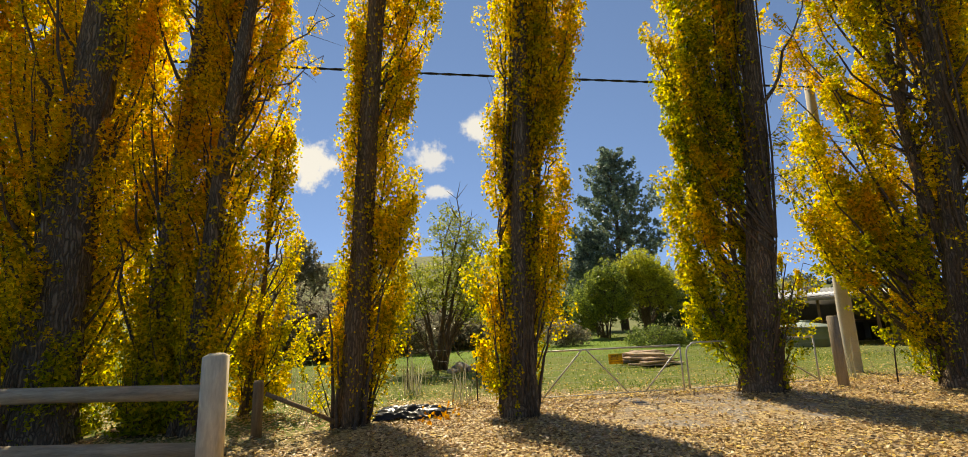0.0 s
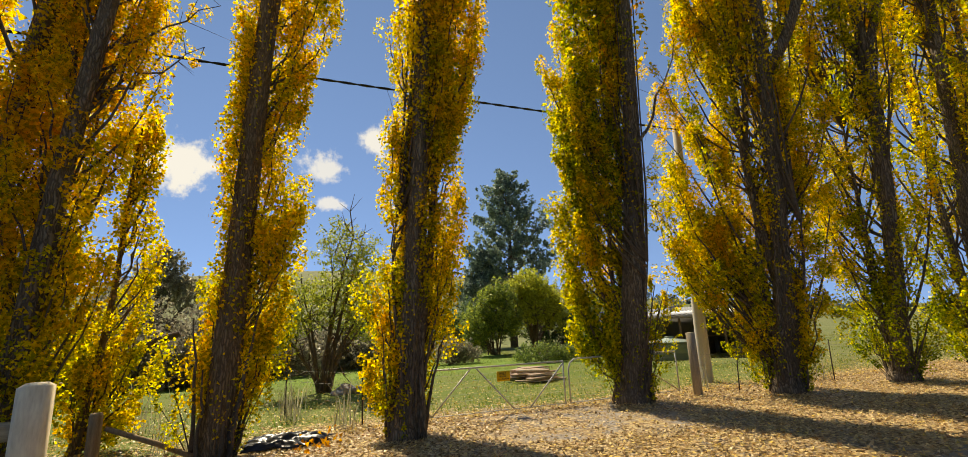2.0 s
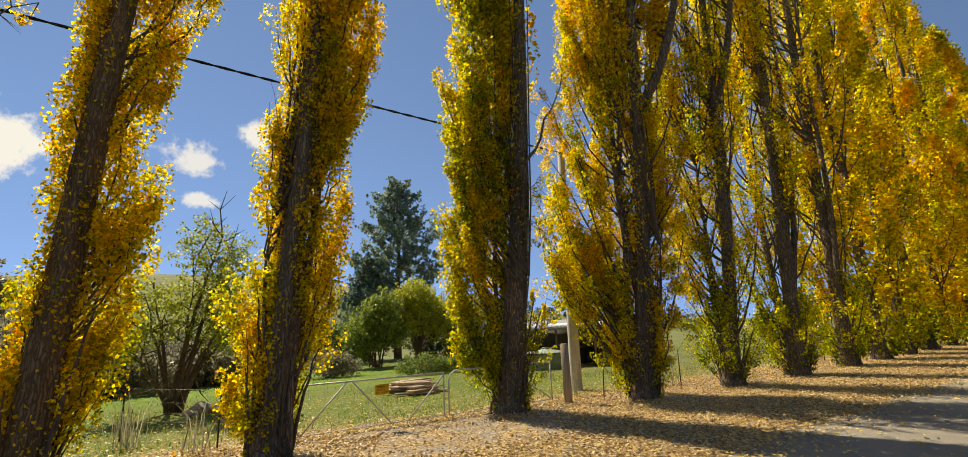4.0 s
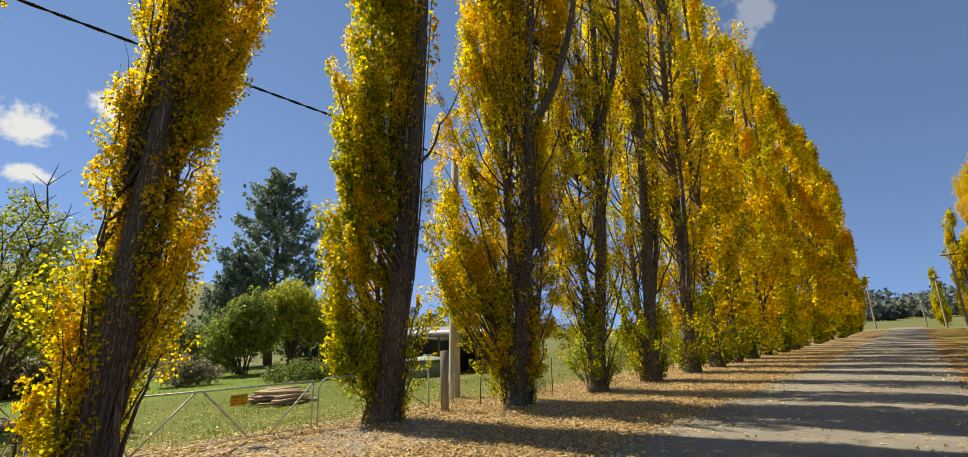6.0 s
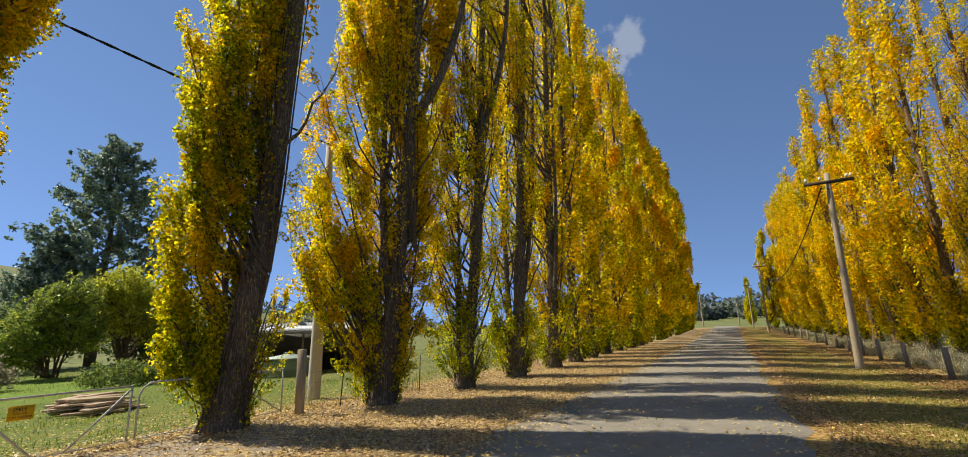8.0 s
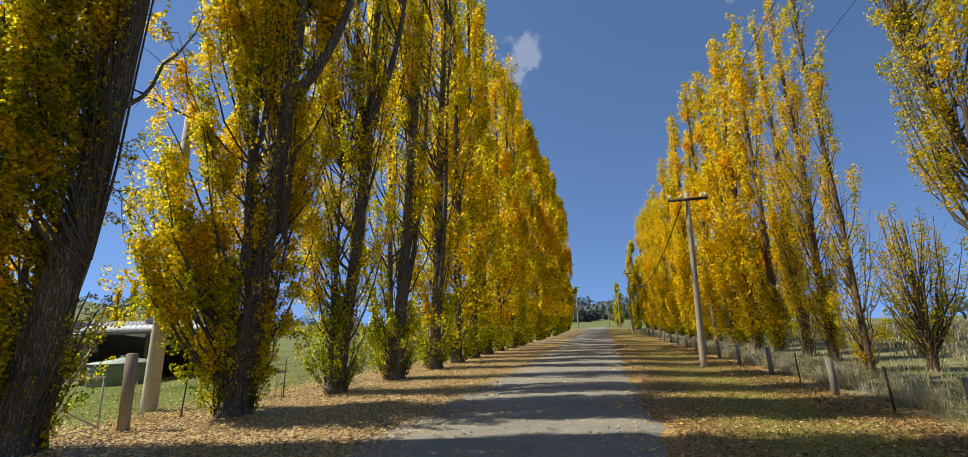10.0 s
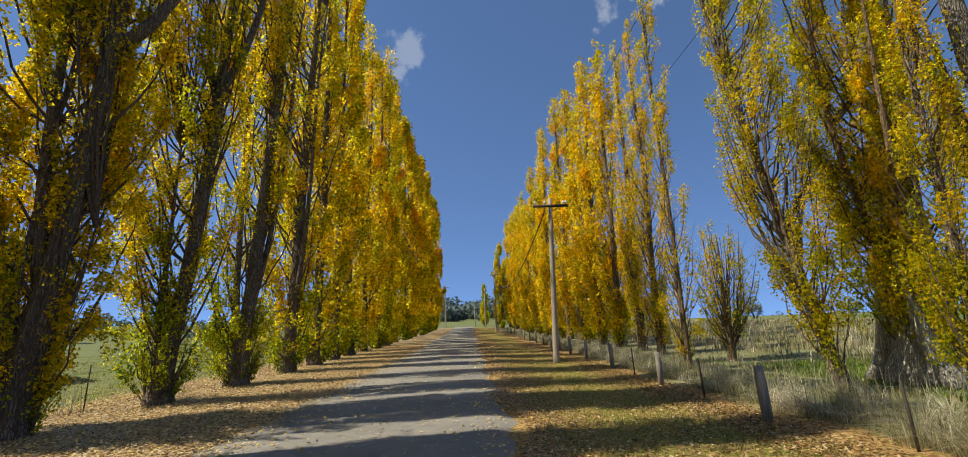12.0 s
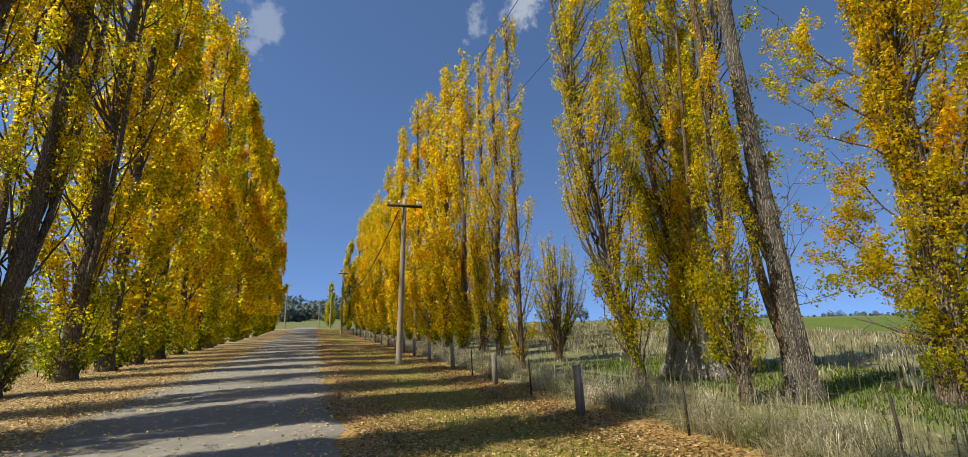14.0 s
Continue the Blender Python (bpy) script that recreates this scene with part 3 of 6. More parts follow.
    # thin leafless shoots
    for i in range(twigs):
        az, z0 = rng.uniform(0, 6.283), rng.uniform(0.1, 0.6) * min(10.0, knots[-1, 0])
        h, m = float(np.interp(z0 + 1, grid, half)), float(np.interp(z0 + 1, grid, mid))
        end2 = across * (m + h * 1.05 * math.cos(az)) + behind * (h * back + h * 1.05 * math.sin(az))
        p0 = along(line, z0)
        bp = p0 + (np.array((end2[0], end2[1], min(z0 + rng.uniform(1.2, 2.2), 0.92 * knots[-1, 0]))) - p0) * q[:, None] ** np.array((0.6, 0.6, 1.0))
        wood.tube(bp + rng.normal(size=(8, 3)) * 0.02, 0.009 * (1 - 0.7 * q), 4, cap=False)
    # leaves, tuft by tuft
    cs, sizes, tones, outs = [], [], [], []
    for p, d, lush, hue in tufts:
        n = per if rng.uniform() > sparse else max(4, int(per * 0.22))
        span = tuft * rng.uniform(0.6, 1.3) * lush
        wide = span * rng.uniform(0.22, 0.38)
        d = d + rng.normal(size=3) * 0.22
        d[2] = abs(d[2]) + 0.25
        d /= np.linalg.norm(d)
        a = np.cross(d, rng.normal(size=3))
        a /= np.linalg.norm(a) + 1e-9
        b = np.cross(d, a)
        sq = rng.uniform(size=n)
        ring = wide * np.sin(np.pi * (0.1 + 0.88 * sq ** 0.8)) ** 0.7 * np.sqrt(rng.uniform(0.15, 1.1, n))
        ang = rng.uniform(0, 6.283, n)
        o = np.cos(ang)[:, None] * a + np.sin(ang)[:, None] * b
        c = p + d * ((sq - 0.35) * span)[:, None] + o * ring[:, None]
        cs.append(c)
        outs.append(o + d * (sq - 0.3)[:, None])
        sizes.append(0.8 * size * rng.uniform(0.7, 1.25, n) * (1.0 + 0.55 * (lush - 1)) * (1.0 if lush >= 1 else 0.9))
        # low_tone turns low leaves darker green: partly their colour, partly shade put into it
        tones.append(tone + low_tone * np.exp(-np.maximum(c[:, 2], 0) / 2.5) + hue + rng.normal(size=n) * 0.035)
    c, sizes, tones, outs = np.concatenate(cs), np.concatenate(sizes), np.concatenate(tones), np.concatenate(outs)
    c[:, 2] = np.maximum(c[:, 2], 0.08)
    if bare[1]:
        d = np.stack((c[:, 0] - np.interp(c[:, 2], line[:, 2], line[:, 0]), c[:, 1] - np.interp(c[:, 2], line[:, 2], line[:, 1])), 1)
        keep = ~((d @ behind < 0) & (np.abs(d @ across) < bare[0]) & (rng.uniform(size=len(c)) < bare[1]))
        c, sizes, tones, outs = c[keep], sizes[keep], tones[keep], outs[keep]
    part("branchwork", wood, TWIG, tree, kind="stuff")
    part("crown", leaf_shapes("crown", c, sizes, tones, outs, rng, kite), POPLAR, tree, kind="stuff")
    return tree


# ---- ground, road, distance ----
def build_ground():
    def lines(lo, hi, near_lo, near_hi, fine):
        near = np.arange(near_lo, near_hi + fine / 2, fine)
        grow = [fine]
        while sum(grow) < max(near_lo - lo, hi - near_hi):
            grow.append(grow[-1] * 1.22)
        steps = np.cumsum(grow)
        left = near_lo - steps[steps < near_lo - lo + grow[-1]][::-1]
        right = near_hi + steps[steps < hi - near_hi + grow[-1]]
        return np.concatenate((left, near, right))
    xs, ys = lines(-3000, 3000, -40, 30, 0.6), lines(-2500, 3500, -16, 60, 0.8)
    gx, gy = np.meshgrid(xs, ys, indexing="ij")
    rng = np.random.default_rng(5)
    near = np.exp(-((gx + 1.7) / 3.0) ** 4)
    gz = land(gx, gy) + rng.normal(size=gx.shape) * 0.012 * (np.abs(gx) < 45) * (np.abs(gy) < 70) * (1 - near) - 0.035 * near
    verts = np.stack((gx, gy, gz), 2).reshape(-1, 3)
    ny = len(ys)
    i, j = np.meshgrid(np.arange(len(xs) - 1), np.arange(ny - 1), indexing="ij")
    a = (i * ny + j).ravel()
    quads = np.stack((a, a + ny, a + ny + 1, a + 1), 1)
    me = fast_mesh("ground", verts, quads)
    me.polygons.foreach_set("use_smooth", [True] * len(me.polygons))
    lone("ground", me, COVER, "leaf-strewn grassy ground with meadow and bald hill", "ground", "structure")


def build_road():
    ys = np.concatenate((np.arange(-14, 40, 0.35), np.arange(40, 134, 1.5)))
    rng = np.random.default_rng(8)
    across = np.array((0.0, 0.06, 0.2, 0.5, 0.8, 0.94, 1.0))
    crown = np.array((-0.03, 0.012, 0.02, 0.03, 0.02, 0.012, -0.03))
    def wob(p):
        return 0.10 * np.sin(ys * 1.3 + p) + 0.07 * np.sin(ys * 3.1 + 2 * p) + rng.normal(size=len(ys)) * 0.025
    left, right = -4.15 + wob(0.4), 0.76 + wob(2.1)
    verts = []
    for y, l, r in zip(ys, left, right):
        for q, z in zip(across, crown):
            verts.append((l + (r - l) * q, y, float(rise(y)) + z))
    n = len(across)
    quads = [(i * n + k, i * n + k + 1, (i + 1) * n + k + 1, (i + 1) * n + k) for i in range(len(ys) - 1) for k in range(n - 1)]
    me = fast_mesh("road", verts, quads)
    me.polygons.foreach_set("use_smooth", [True] * len(me.polygons))
    lone("road", me, ASPHALT, "narrow worn grey asphalt road with ragged edges", "road", "structure")


def build_litter():
    """Fallen leaves lying on the verges and scattered over the road."""
    rng = np.random.default_rng(11)

    def strew(name, n, x_of, y_lo, y_hi, tone, label, lift=0.012, size=0.07):
        y = y_lo + (y_hi - y_lo) * rng.uniform(size=n) ** 1.7
        x = x_of(n, y)
        z = land(x, y) + lift + rng.uniform(0, 0.03, n)
        t = tone + rng.normal(size=n) * 0.16
        me = leaf_cloud(name, np.stack((x, y, z), 1), size * rng.uniform(0.7, 1.3, n), t, rng, 0.8)
        lone(name, me, LITTER, label, "leaves", "stuff")
    def under_row(n, y):
        x = rng.uniform(-10.4, -3.95, n) + rng.normal(size=n) * 0.35
        grassy = (y < -2.2) & (x < -7.4) & (rng.uniform(size=n) < 0.8)
        gravel = (np.abs(y - 3.6) < 1.7 + 0.4 * np.sin(x * 3)) & (x > -9.6) & (x < -6.9) & (rng.uniform(size=n) < 0.72)
        return np.where(grassy, rng.uniform(-7.2, -4.2, n), np.where(gravel, rng.uniform(-6.8, -4.1, n), x))
    strew("fallen_leaves", 165000, under_row, -7, 46, 0.58, "thick drift of pale gold fallen poplar leaves", 0.012, 0.05)
    strew("fallen_leaves", 70000, lambda n, y: np.where(rng.uniform(size=n) < 0.3, 0.75 + np.abs(rng.normal(size=n)) * 0.75, 0.8 + 4.6 * rng.uniform(size=n)) + 0.25 * np.sin(y * 0.9), -5, 46, 0.36, "scattered brown and gold fallen leaves on turf", 0.012, 0.046)
    strew("fallen_leaves", 30000, lambda n, y: 5.1 + rng.normal(size=n) * 0.45, -5, 40, 0.26, "drift of orange-brown leaves at the fence foot", 0.012, 0.055)
    strew("fallen_leaves", 6500, lambda n, y: np.where(rng.uniform(size=n) < 0.5, rng.uniform(-4.1, 0.7, n), np.where(rng.uniform(size=n) < 0.6, -4.1 + np.abs(rng.normal(size=n)) * 0.6, 0.7 - np.abs(rng.normal(size=n)) * 0.4)), -5, 40, 0.82,
          "single yellow leaves scattered on the asphalt", 0.03, 0.055)
    strew("fallen_leaves", 15000, lambda n, y: -9.6 - 8 * rng.uniform(size=n) ** 2.0, -9, 22, 0.95, "thinly scattered pale leaves on meadow grass", 0.04, 0.045)


def blades(name, roots, height, lean_out, tone, rng, width=0.008, droop=0.35):
    """Grass: each blade a bent strip with a tip."""
    n = len(roots)
    az = rng.uniform(0, 6.283, n)
    way = np.stack((np.cos(az), np.sin(az), np.zeros(n)), 1)
    side = np.stack((-np.sin(az), np.cos(az), np.zeros(n)), 1) * width
    h = height[:, None]
    out = lean_out[:, None] * h
    up = np.array((0, 0, 1.0))
    p1 = roots + way * out * 0.35 + up * h * 0.6
    p2 = roots + way * out * 1.1 + up * h * (1 - droop * np.minimum(lean_out, 1.2))[:, None]
    verts = np.stack((roots - side, roots + side, p1 - side * 0.8, p1 + side * 0.8, p2), 1).reshape(-1, 3)
    k = np.arange(n)[:, None] * 5
    tris = np.concatenate([k + np.array(f) for f in ((0, 1, 3), (0, 3, 2), (2, 3, 4))], 1).reshape(-1, 3)
    return fast_mesh(name, verts, tris, np.repeat(tone, 5))


def arching(roots, height, out, tone, rng, width):
    """Tussock grass: each blade rises, bows over with the wind and hangs."""
    n = len(roots)
    az = rng.normal(size=n) * 1.5 + 2.6
    way = np.stack((np.cos(az), np.sin(az), np.zeros(n)), 1)
    side = np.stack((-np.sin(az), np.cos(az), np.zeros(n)), 1) * width
    up = np.array((0, 0, 1.0))
    rows = []
    for q, w in ((0.0, 1.0), (0.3, 0.9), (0.55, 0.8), (0.8, 0.5)):
        c = roots + way * (out * height * 1.5 * q ** 1.7)[:, None] + up * (height * (2.1 * q - (0.6 + 0.75 * np.minimum(out, 1.4)) * q * q))[:, None]
        rows += [c - side * w, c + side * w]
    rows.append(roots + way * (out * height * 1.5)[:, None] + up * (height * np.maximum(0.12, 1.5 - 0.75 * np.minimum(out, 1.4)))[:, None])
    verts = np.stack(rows, 1).reshape(-1, 3)
    k = np.arange(n)[:, None] * 9
    tris = np.concatenate([k + np.array(f) for f in ((0, 1, 3), (0, 3, 2), (2, 3, 5), (2, 5, 4), (4, 5, 7), (4, 7, 6), (6, 7, 8))], 1).reshape(-1, 3)
    return fast_mesh("dry_grass", verts, tris, np.repeat(tone, 9))


def build_grass():
    rng = np.random.default_rng(21)
    # tall arching tussocks along the eastern fence
    n_t = 560
    tx = 6.15 + np.abs(rng.normal(size=n_t)) * 1.25
    ty = 1.0 + 52 * rng.uniform(size=n_t) ** 1.6
    per = 60
    x = np.repeat(tx, per) + rng.normal(size=n_t * per) * 0.1
    y = np.repeat(ty, per) + rng.normal(size=n_t * per) * 0.1
    h = np.repeat(rng.uniform(0.2, 0.52, n_t), per) * rng.uniform(0.5, 1.2, n_t * per)
    tone = np.repeat(rng.uniform(0.08, 0.95, n_t), per) + rng.normal(size=n_t * per) * 0.16
    roots = np.stack((x, y, land(x, y) - 0.01), 1)
    lone("dry_grass", arching(roots, h, np.abs(rng.normal(size=len(x))) * 0.6 + 0.55, tone, rng, 0.0045), BLEACHED, "tall bleached dry grass tussocks along the wire fence", "grass", "stuff")
    # seeding stalks above them
    n = 1500
    x, y = 6.3 + np.abs(rng.normal(size=n)) * 1.5, 1.0 + 30 * rng.uniform(size=n) ** 1.5
    lone("dry_grass", blades("dry_grass", np.stack((x, y, land(x, y)), 1), rng.uniform(0.6, 1.05, n), rng.uniform(0.05, 0.5, n), rng.uniform(0.2, 0.7, n), rng, 0.005, 0.15), BLEACHED, "thin brown seeding grass stalks by the fence", "grass", "stuff")
    # lush grass in the shade of the eastern trees
    n = 15000
    x, y = rng.uniform(10.0, 17.0, n), rng.uniform(4, 18, n)
    lone("meadow_grass", blades("meadow_grass", np.stack((x, y, land(x, y)), 1), rng.uniform(0.06, 0.2, n), rng.uniform(0.2, 1.0, n), rng.uniform(-0.2, 0.65, n), rng, 0.009), MEADOW, "lush green grass below the eastern trees", "grass", "stuff")
    # rough pasture behind it
    n_t = 1300
    tx, ty = rng.uniform(8.5, 38, n_t), -4 + 74 * rng.uniform(size=n_t)
    per = 20
    x = np.repeat(tx, per) + rng.normal(size=n_t * per) * 0.3
    y = np.repeat(ty, per) + rng.normal(size=n_t * per) * 0.3
    h = np.repeat(rng.uniform(0.25, 0.65, n_t) * (0.35 + 0.65 * (tx > 13)), per) * rng.uniform(0.6, 1.2, n_t * per)
    tone = np.repeat(np.where(tx > 13, rng.uniform(0.35, 0.95, n_t), rng.uniform(0.2, 0.75, n_t)), per)
    lone("dry_grass", blades("dry_grass", np.stack((x, y, land(x, y)), 1), h, np.abs(rng.normal(size=len(x))) * 0.6, tone, rng, 0.02), STRAW,
         "rough straw-coloured pasture grass behind the fence", "grass", "stuff")
    # verge turf
    n = 24000
    x, y = rng.uniform(1.3, 5.4, n), 2.0 + 34 * rng.uniform(size=n) ** 1.6
    lone("turf", blades("turf", np.stack((x, y, land(x, y)), 1), rng.uniform(0.03, 0.09, n), rng.uniform(0.2, 1.2, n), rng.uniform(0.5, 1.1, n), rng, 0.006), MEADOW,
         "short green turf of the roadside verge", "grass", "stuff")
    # western meadow
    n_t = 2300
    tx, ty = -10.6 - 32 * rng.uniform(size=n_t) ** 1.4, rng.uniform(-14, 46, n_t)
    per = 24
    x = np.repeat(tx, per) + rng.normal(size=n_t * per) * 0.3
    y = np.repeat(ty, per) + rng.normal(size=n_t * per) * 0.3
    h = np.repeat(rng.uniform(0.04, 0.15, n_t), per) * rng.uniform(0.6, 1.2, n_t * per)
    tone = np.repeat(rng.uniform(0.0, 0.75, n_t) + 0.25 * np.clip((ty - 7) / 6, 0, 1), per)
    lone("meadow_grass", blades("meadow_grass", np.stack((x, y, land(x, y)), 1), h, rng.uniform(0.2, 1.2, len(x)), tone + rng.normal(size=len(x)) * 0.2, rng, 0.007), MEADOW,
         "bright green meadow grass with seed heads", "grass", "stuff")
    # dead weed stalks between the trees
    spots = np.array(((-9.6, -3.4), (-12.1, -4.6), (-11.8, -1.7), (-12.8, -1.7), (-10.2, -0.6), (-9.5, 11.9), (-10.2, 8.6)))
    pick = spots[rng.integers(len(spots), size=240)] + rng.normal(size=(240, 2)) * 0.16
    roots = np.stack((pick[:, 0], pick[:, 1], land(pick[:, 0], pick[:, 1])), 1)
    lone("weed_stalks", blades("weed_stalks", roots, rng.uniform(0.3, 1.2, 240), np.abs(rng.normal(size=240)) * 0.35, rng.uniform(0.4, 1.2, 240), rng, 0.007, 0.1), SCRUB,
         "thin brown dead weed stalks in the grass", "weeds", "stuff")


def tuft_leaves(rng, points, ways, per, span, wide):
    """Leaves round short sprays: places and the ways they face."""
    n = len(points)
    d = ways / (np.linalg.norm(ways, axis=1)[:, None] + 1e-9)
    a = np.cross(d, rng.normal(size=(n, 3)))
    a /= np.linalg.norm(a, axis=1)[:, None] + 1e-9
    b = np.cross(d, a)
    d, a, b = (np.repeat(k, per, 0) for k in (d, a, b))
    sq, ang = rng.uniform(size=n * per), rng.uniform(0, 6.283, n * per)
    grow = np.repeat(rng.uniform(0.6, 1.4, n), per)
    ring = wide * grow * np.sin(np.pi * (0.12 + 0.8 * sq)) ** 0.7 * np.sqrt(rng.uniform(0.1, 1.1, n * per))
    o = np.cos(ang)[:, None] * a + np.sin(ang)[:, None] * b
    return np.repeat(points, per, 0) + d * ((sq - 0.3) * span * grow)[:, None] + o * ring[:, None], o + d * 0.5


def pine(place, height, spread_r, label, seed, branches=95):
    """A pine with upswept boughs whose ends carry tufts of needles; sky shows between them."""
    rng = np.random.default_rng(seed)
    tree = thing("pine_tree", place, label, "tree")
    line = axis_of(height, (0.01, 0.0), 0.1, 0.1, rng)
    part("trunk", Shape().tube(line, 0.4 * (1 - line[:, 2] / height) + 0.03, 10, 0.08, rng), BARK, tree)
    wood, ps, ws, hue = Shape(), [], [], []
    q = np.linspace(0, 1, 6)
    for i in range(branches):
        s = 0.1 + 0.88 * (i + rng.uniform()) / branches
        reach = spread_r * float(np.interp(s, (0.1, 0.2, 0.38, 0.58, 0.78, 0.92, 1.0), (0.6, 0.9, 1.0, 0.74, 0.46, 0.24, 0.06))) * rng.uniform(0.55, 1.12)
        az = i * 2.4 + rng.uniform(-0.5, 0.5)
        p0 = along(line, s * height)
        up = 0.1 + 0.5 * s
        bp = np.stack((p0[0] + reach * q * math.cos(az), p0[1] + reach * q * math.sin(az), p0[2] + reach * (up * q + 0.3 * q * q)), 1)
        wood.tube(bp, 0.055 * (1 - 0.8 * q), 4, cap=False)
        m = int(4 + reach * 4.2)
        t = rng.uniform(0.3, 1.02, m) ** 0.8
        c = np.stack([np.interp(t, q, bp[:, k]) for k in range(3)], 1) + rng.normal(size=(m, 3)) * np.array((0.34, 0.34, 0.14)) * (0.5 + reach / spread_r)
        w = np.stack((np.full(m, math.cos(az)), np.full(m, math.sin(az)), np.full(m, 1.0)), 1) + rng.normal(size=(m, 3)) * 0.4
        ps.append(c)
        ws.append(w)
        hue.append(np.full(m, rng.uniform(0.2, 0.7)) + rng.normal(size=m) * 0.1)
    ps, ws, hue = np.concatenate(ps), np.concatenate(ws), np.concatenate(hue)
    c, out = tuft_leaves(rng, ps, ws, 20, 0.66, 0.22)
    part("branchwork", wood, TWIG, tree, kind="stuff")
    part("crown", leaf_shapes("crown", c, rng.uniform(0.16, 0.3, len(c)), np.repeat(hue, 20) + rng.normal(size=len(c)) * 0.12, out, rng, False), NEEDLE, tree, kind="stuff")


def bush(place, blobs, n, size, tone, label, seed, stems=6, mat=None, name="bush", stem_r=0.06, category="bush", grain=0.24, airy=0.0):
    """A shrub of leaning, forking stems under an uneven crown of leaf sprays that face outwards."""
    rng = np.random.default_rng(seed)
    shrub = thing(name, place, label, category)
    wood = Shape()
    for i in range(stems):
        b = blobs[i % len(blobs)]
        end = np.array(b[:3]) + rng.normal(size=3) * np.array(b[3:]) * 0.4
        root = np.array((rng.normal() * 0.18, rng.normal() * 0.18, -0.1))
        q = np.linspace(0, 1, 7)[:, None]
        pts = root + (end - root) * q ** np.array((1.2, 1.2, 0.85)) + rng.normal(size=(7, 3)) * 0.06 * q
        wood.tube(pts, stem_r * (1 - 0.8 * q[:, 0]) * rng.uniform(0.6, 1.2), 6)
        for j in range(7):
            k = int(rng.integers(2, 7))
            tip = pts[k] + rng.normal(size=3) * np.array(b[3:]) * 0.5 + np.array((0, 0, 0.4))
            mid = (pts[k] + tip) / 2 + rng.normal(size=3) * 0.08
            wood.tube(np.stack((pts[k], mid, tip)), (stem_r * 0.4, stem_r * 0.25, 0.006), 4, cap=False)
            for _ in range(2):
                fork = mid + rng.normal(size=3) * np.array(b[3:]) * 0.25 + np.array((0, 0, 0.25))
                wood.tube(np.stack((mid, (mid + fork) / 2, fork)), (stem_r * 0.2, stem_r * 0.14, 0.004), 4, cap=False)
    part("branchwork", wood, TWIG, shrub, kind="stuff")
    blobs = np.asarray(blobs, float)
    per = 14
    vol = blobs[:, 3] * blobs[:, 4] + blobs[:, 3] * blobs[:, 5] + blobs[:, 4] * blobs[:, 5]
    who = rng.choice(len(blobs), max(1, n // per), p=vol / vol.sum())
    d = rng.normal(size=(len(who), 3))
    d /= np.linalg.norm(d, axis=1)[:, None]
    wave = 1 + 0.14 * np.sin(5 * d[:, 0] + 4 * d[:, 2] + seed) + 0.12 * np.sin(7 * d[:, 1] - 5 * d[:, 2])
    r = rng.uniform(0.5 - 0.4 * airy, 1.05, len(who)) ** 0.6 * wave
    c = blobs[who, :3] + d * r[:, None] * blobs[who, 3:]
    low = c[:, 2] < 0.1
    c[low, 2] = rng.uniform(0.1, 0.6, low.sum())
    leaf, out = tuft_leaves(rng, c, d + np.array((0, 0, 0.6)), per, grain * 2.2, grain * 0.9)
    leaf[:, 2] = np.maximum(leaf[:, 2], 0.05)
    hue = tone + np.repeat(rng.normal(size=len(who)) * 0.09, per) + rng.normal(size=len(leaf)) * 0.06
    part("crown", leaf_shapes("crown", leaf, size * rng.uniform(0.6, 1.3, len(leaf)), hue, out, rng, False), mat or GREEN, shrub, kind="stuff")
    return shrub


build_ground()
build_road()
build_litter()
build_grass()

# ---- western row of the avenue ----
LW = "Lombardy poplar with furrowed dark trunk and "
DEEP = ((0.3, -0.9, 0.9), (2.5, -1.5, 1.5), (8, -1.7, 1.7), (16, -1.3, 1.3), (22, -0.2, 0.2))
# unseen tree left of the first view, added for shadow and cover
poplar((-9.4, -11.6, 0), 22, LW + "deep gold leaves, out of view, added for its shadow", DEEP, 0.38, (0.0, 0.05), leaves=16000, seed=1, low_tone=-0.1, tone=0.52, bark=DARK_BARK, size=0.14, tuft=0.8, per=40, limbs=110, top_share=0.4)
# two trees added behind the left group to block light and darken its gaps
poplar((-12.8, -11.6, 0), 20, LW + "gold leaves, added far behind to block light", DEEP, 0.2, (0.0, 0.03), leaves=15000, seed=53, tone=0.5, size=0.16, tuft=0.9, per=36, limbs=110, top_share=0.4)
poplar((-11.4, -9.2, 0), 21, LW + "gold leaves, half hidden, added to block light", DEEP, 0.3, (0.0, 0.04), leaves=22000, seed=50, tone=0.52, bark=DARK_BARK, size=0.12, tuft=0.8, per=44, limbs=110, top_share=0.4)
# the strong low_tone puts the dimness at the group's foot into the leaf colour
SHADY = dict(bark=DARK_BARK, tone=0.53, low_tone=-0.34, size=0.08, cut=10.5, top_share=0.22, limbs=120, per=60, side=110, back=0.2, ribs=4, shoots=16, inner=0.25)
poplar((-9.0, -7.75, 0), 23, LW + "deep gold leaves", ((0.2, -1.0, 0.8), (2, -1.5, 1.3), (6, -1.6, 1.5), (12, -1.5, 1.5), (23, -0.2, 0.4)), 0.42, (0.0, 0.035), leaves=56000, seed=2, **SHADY)
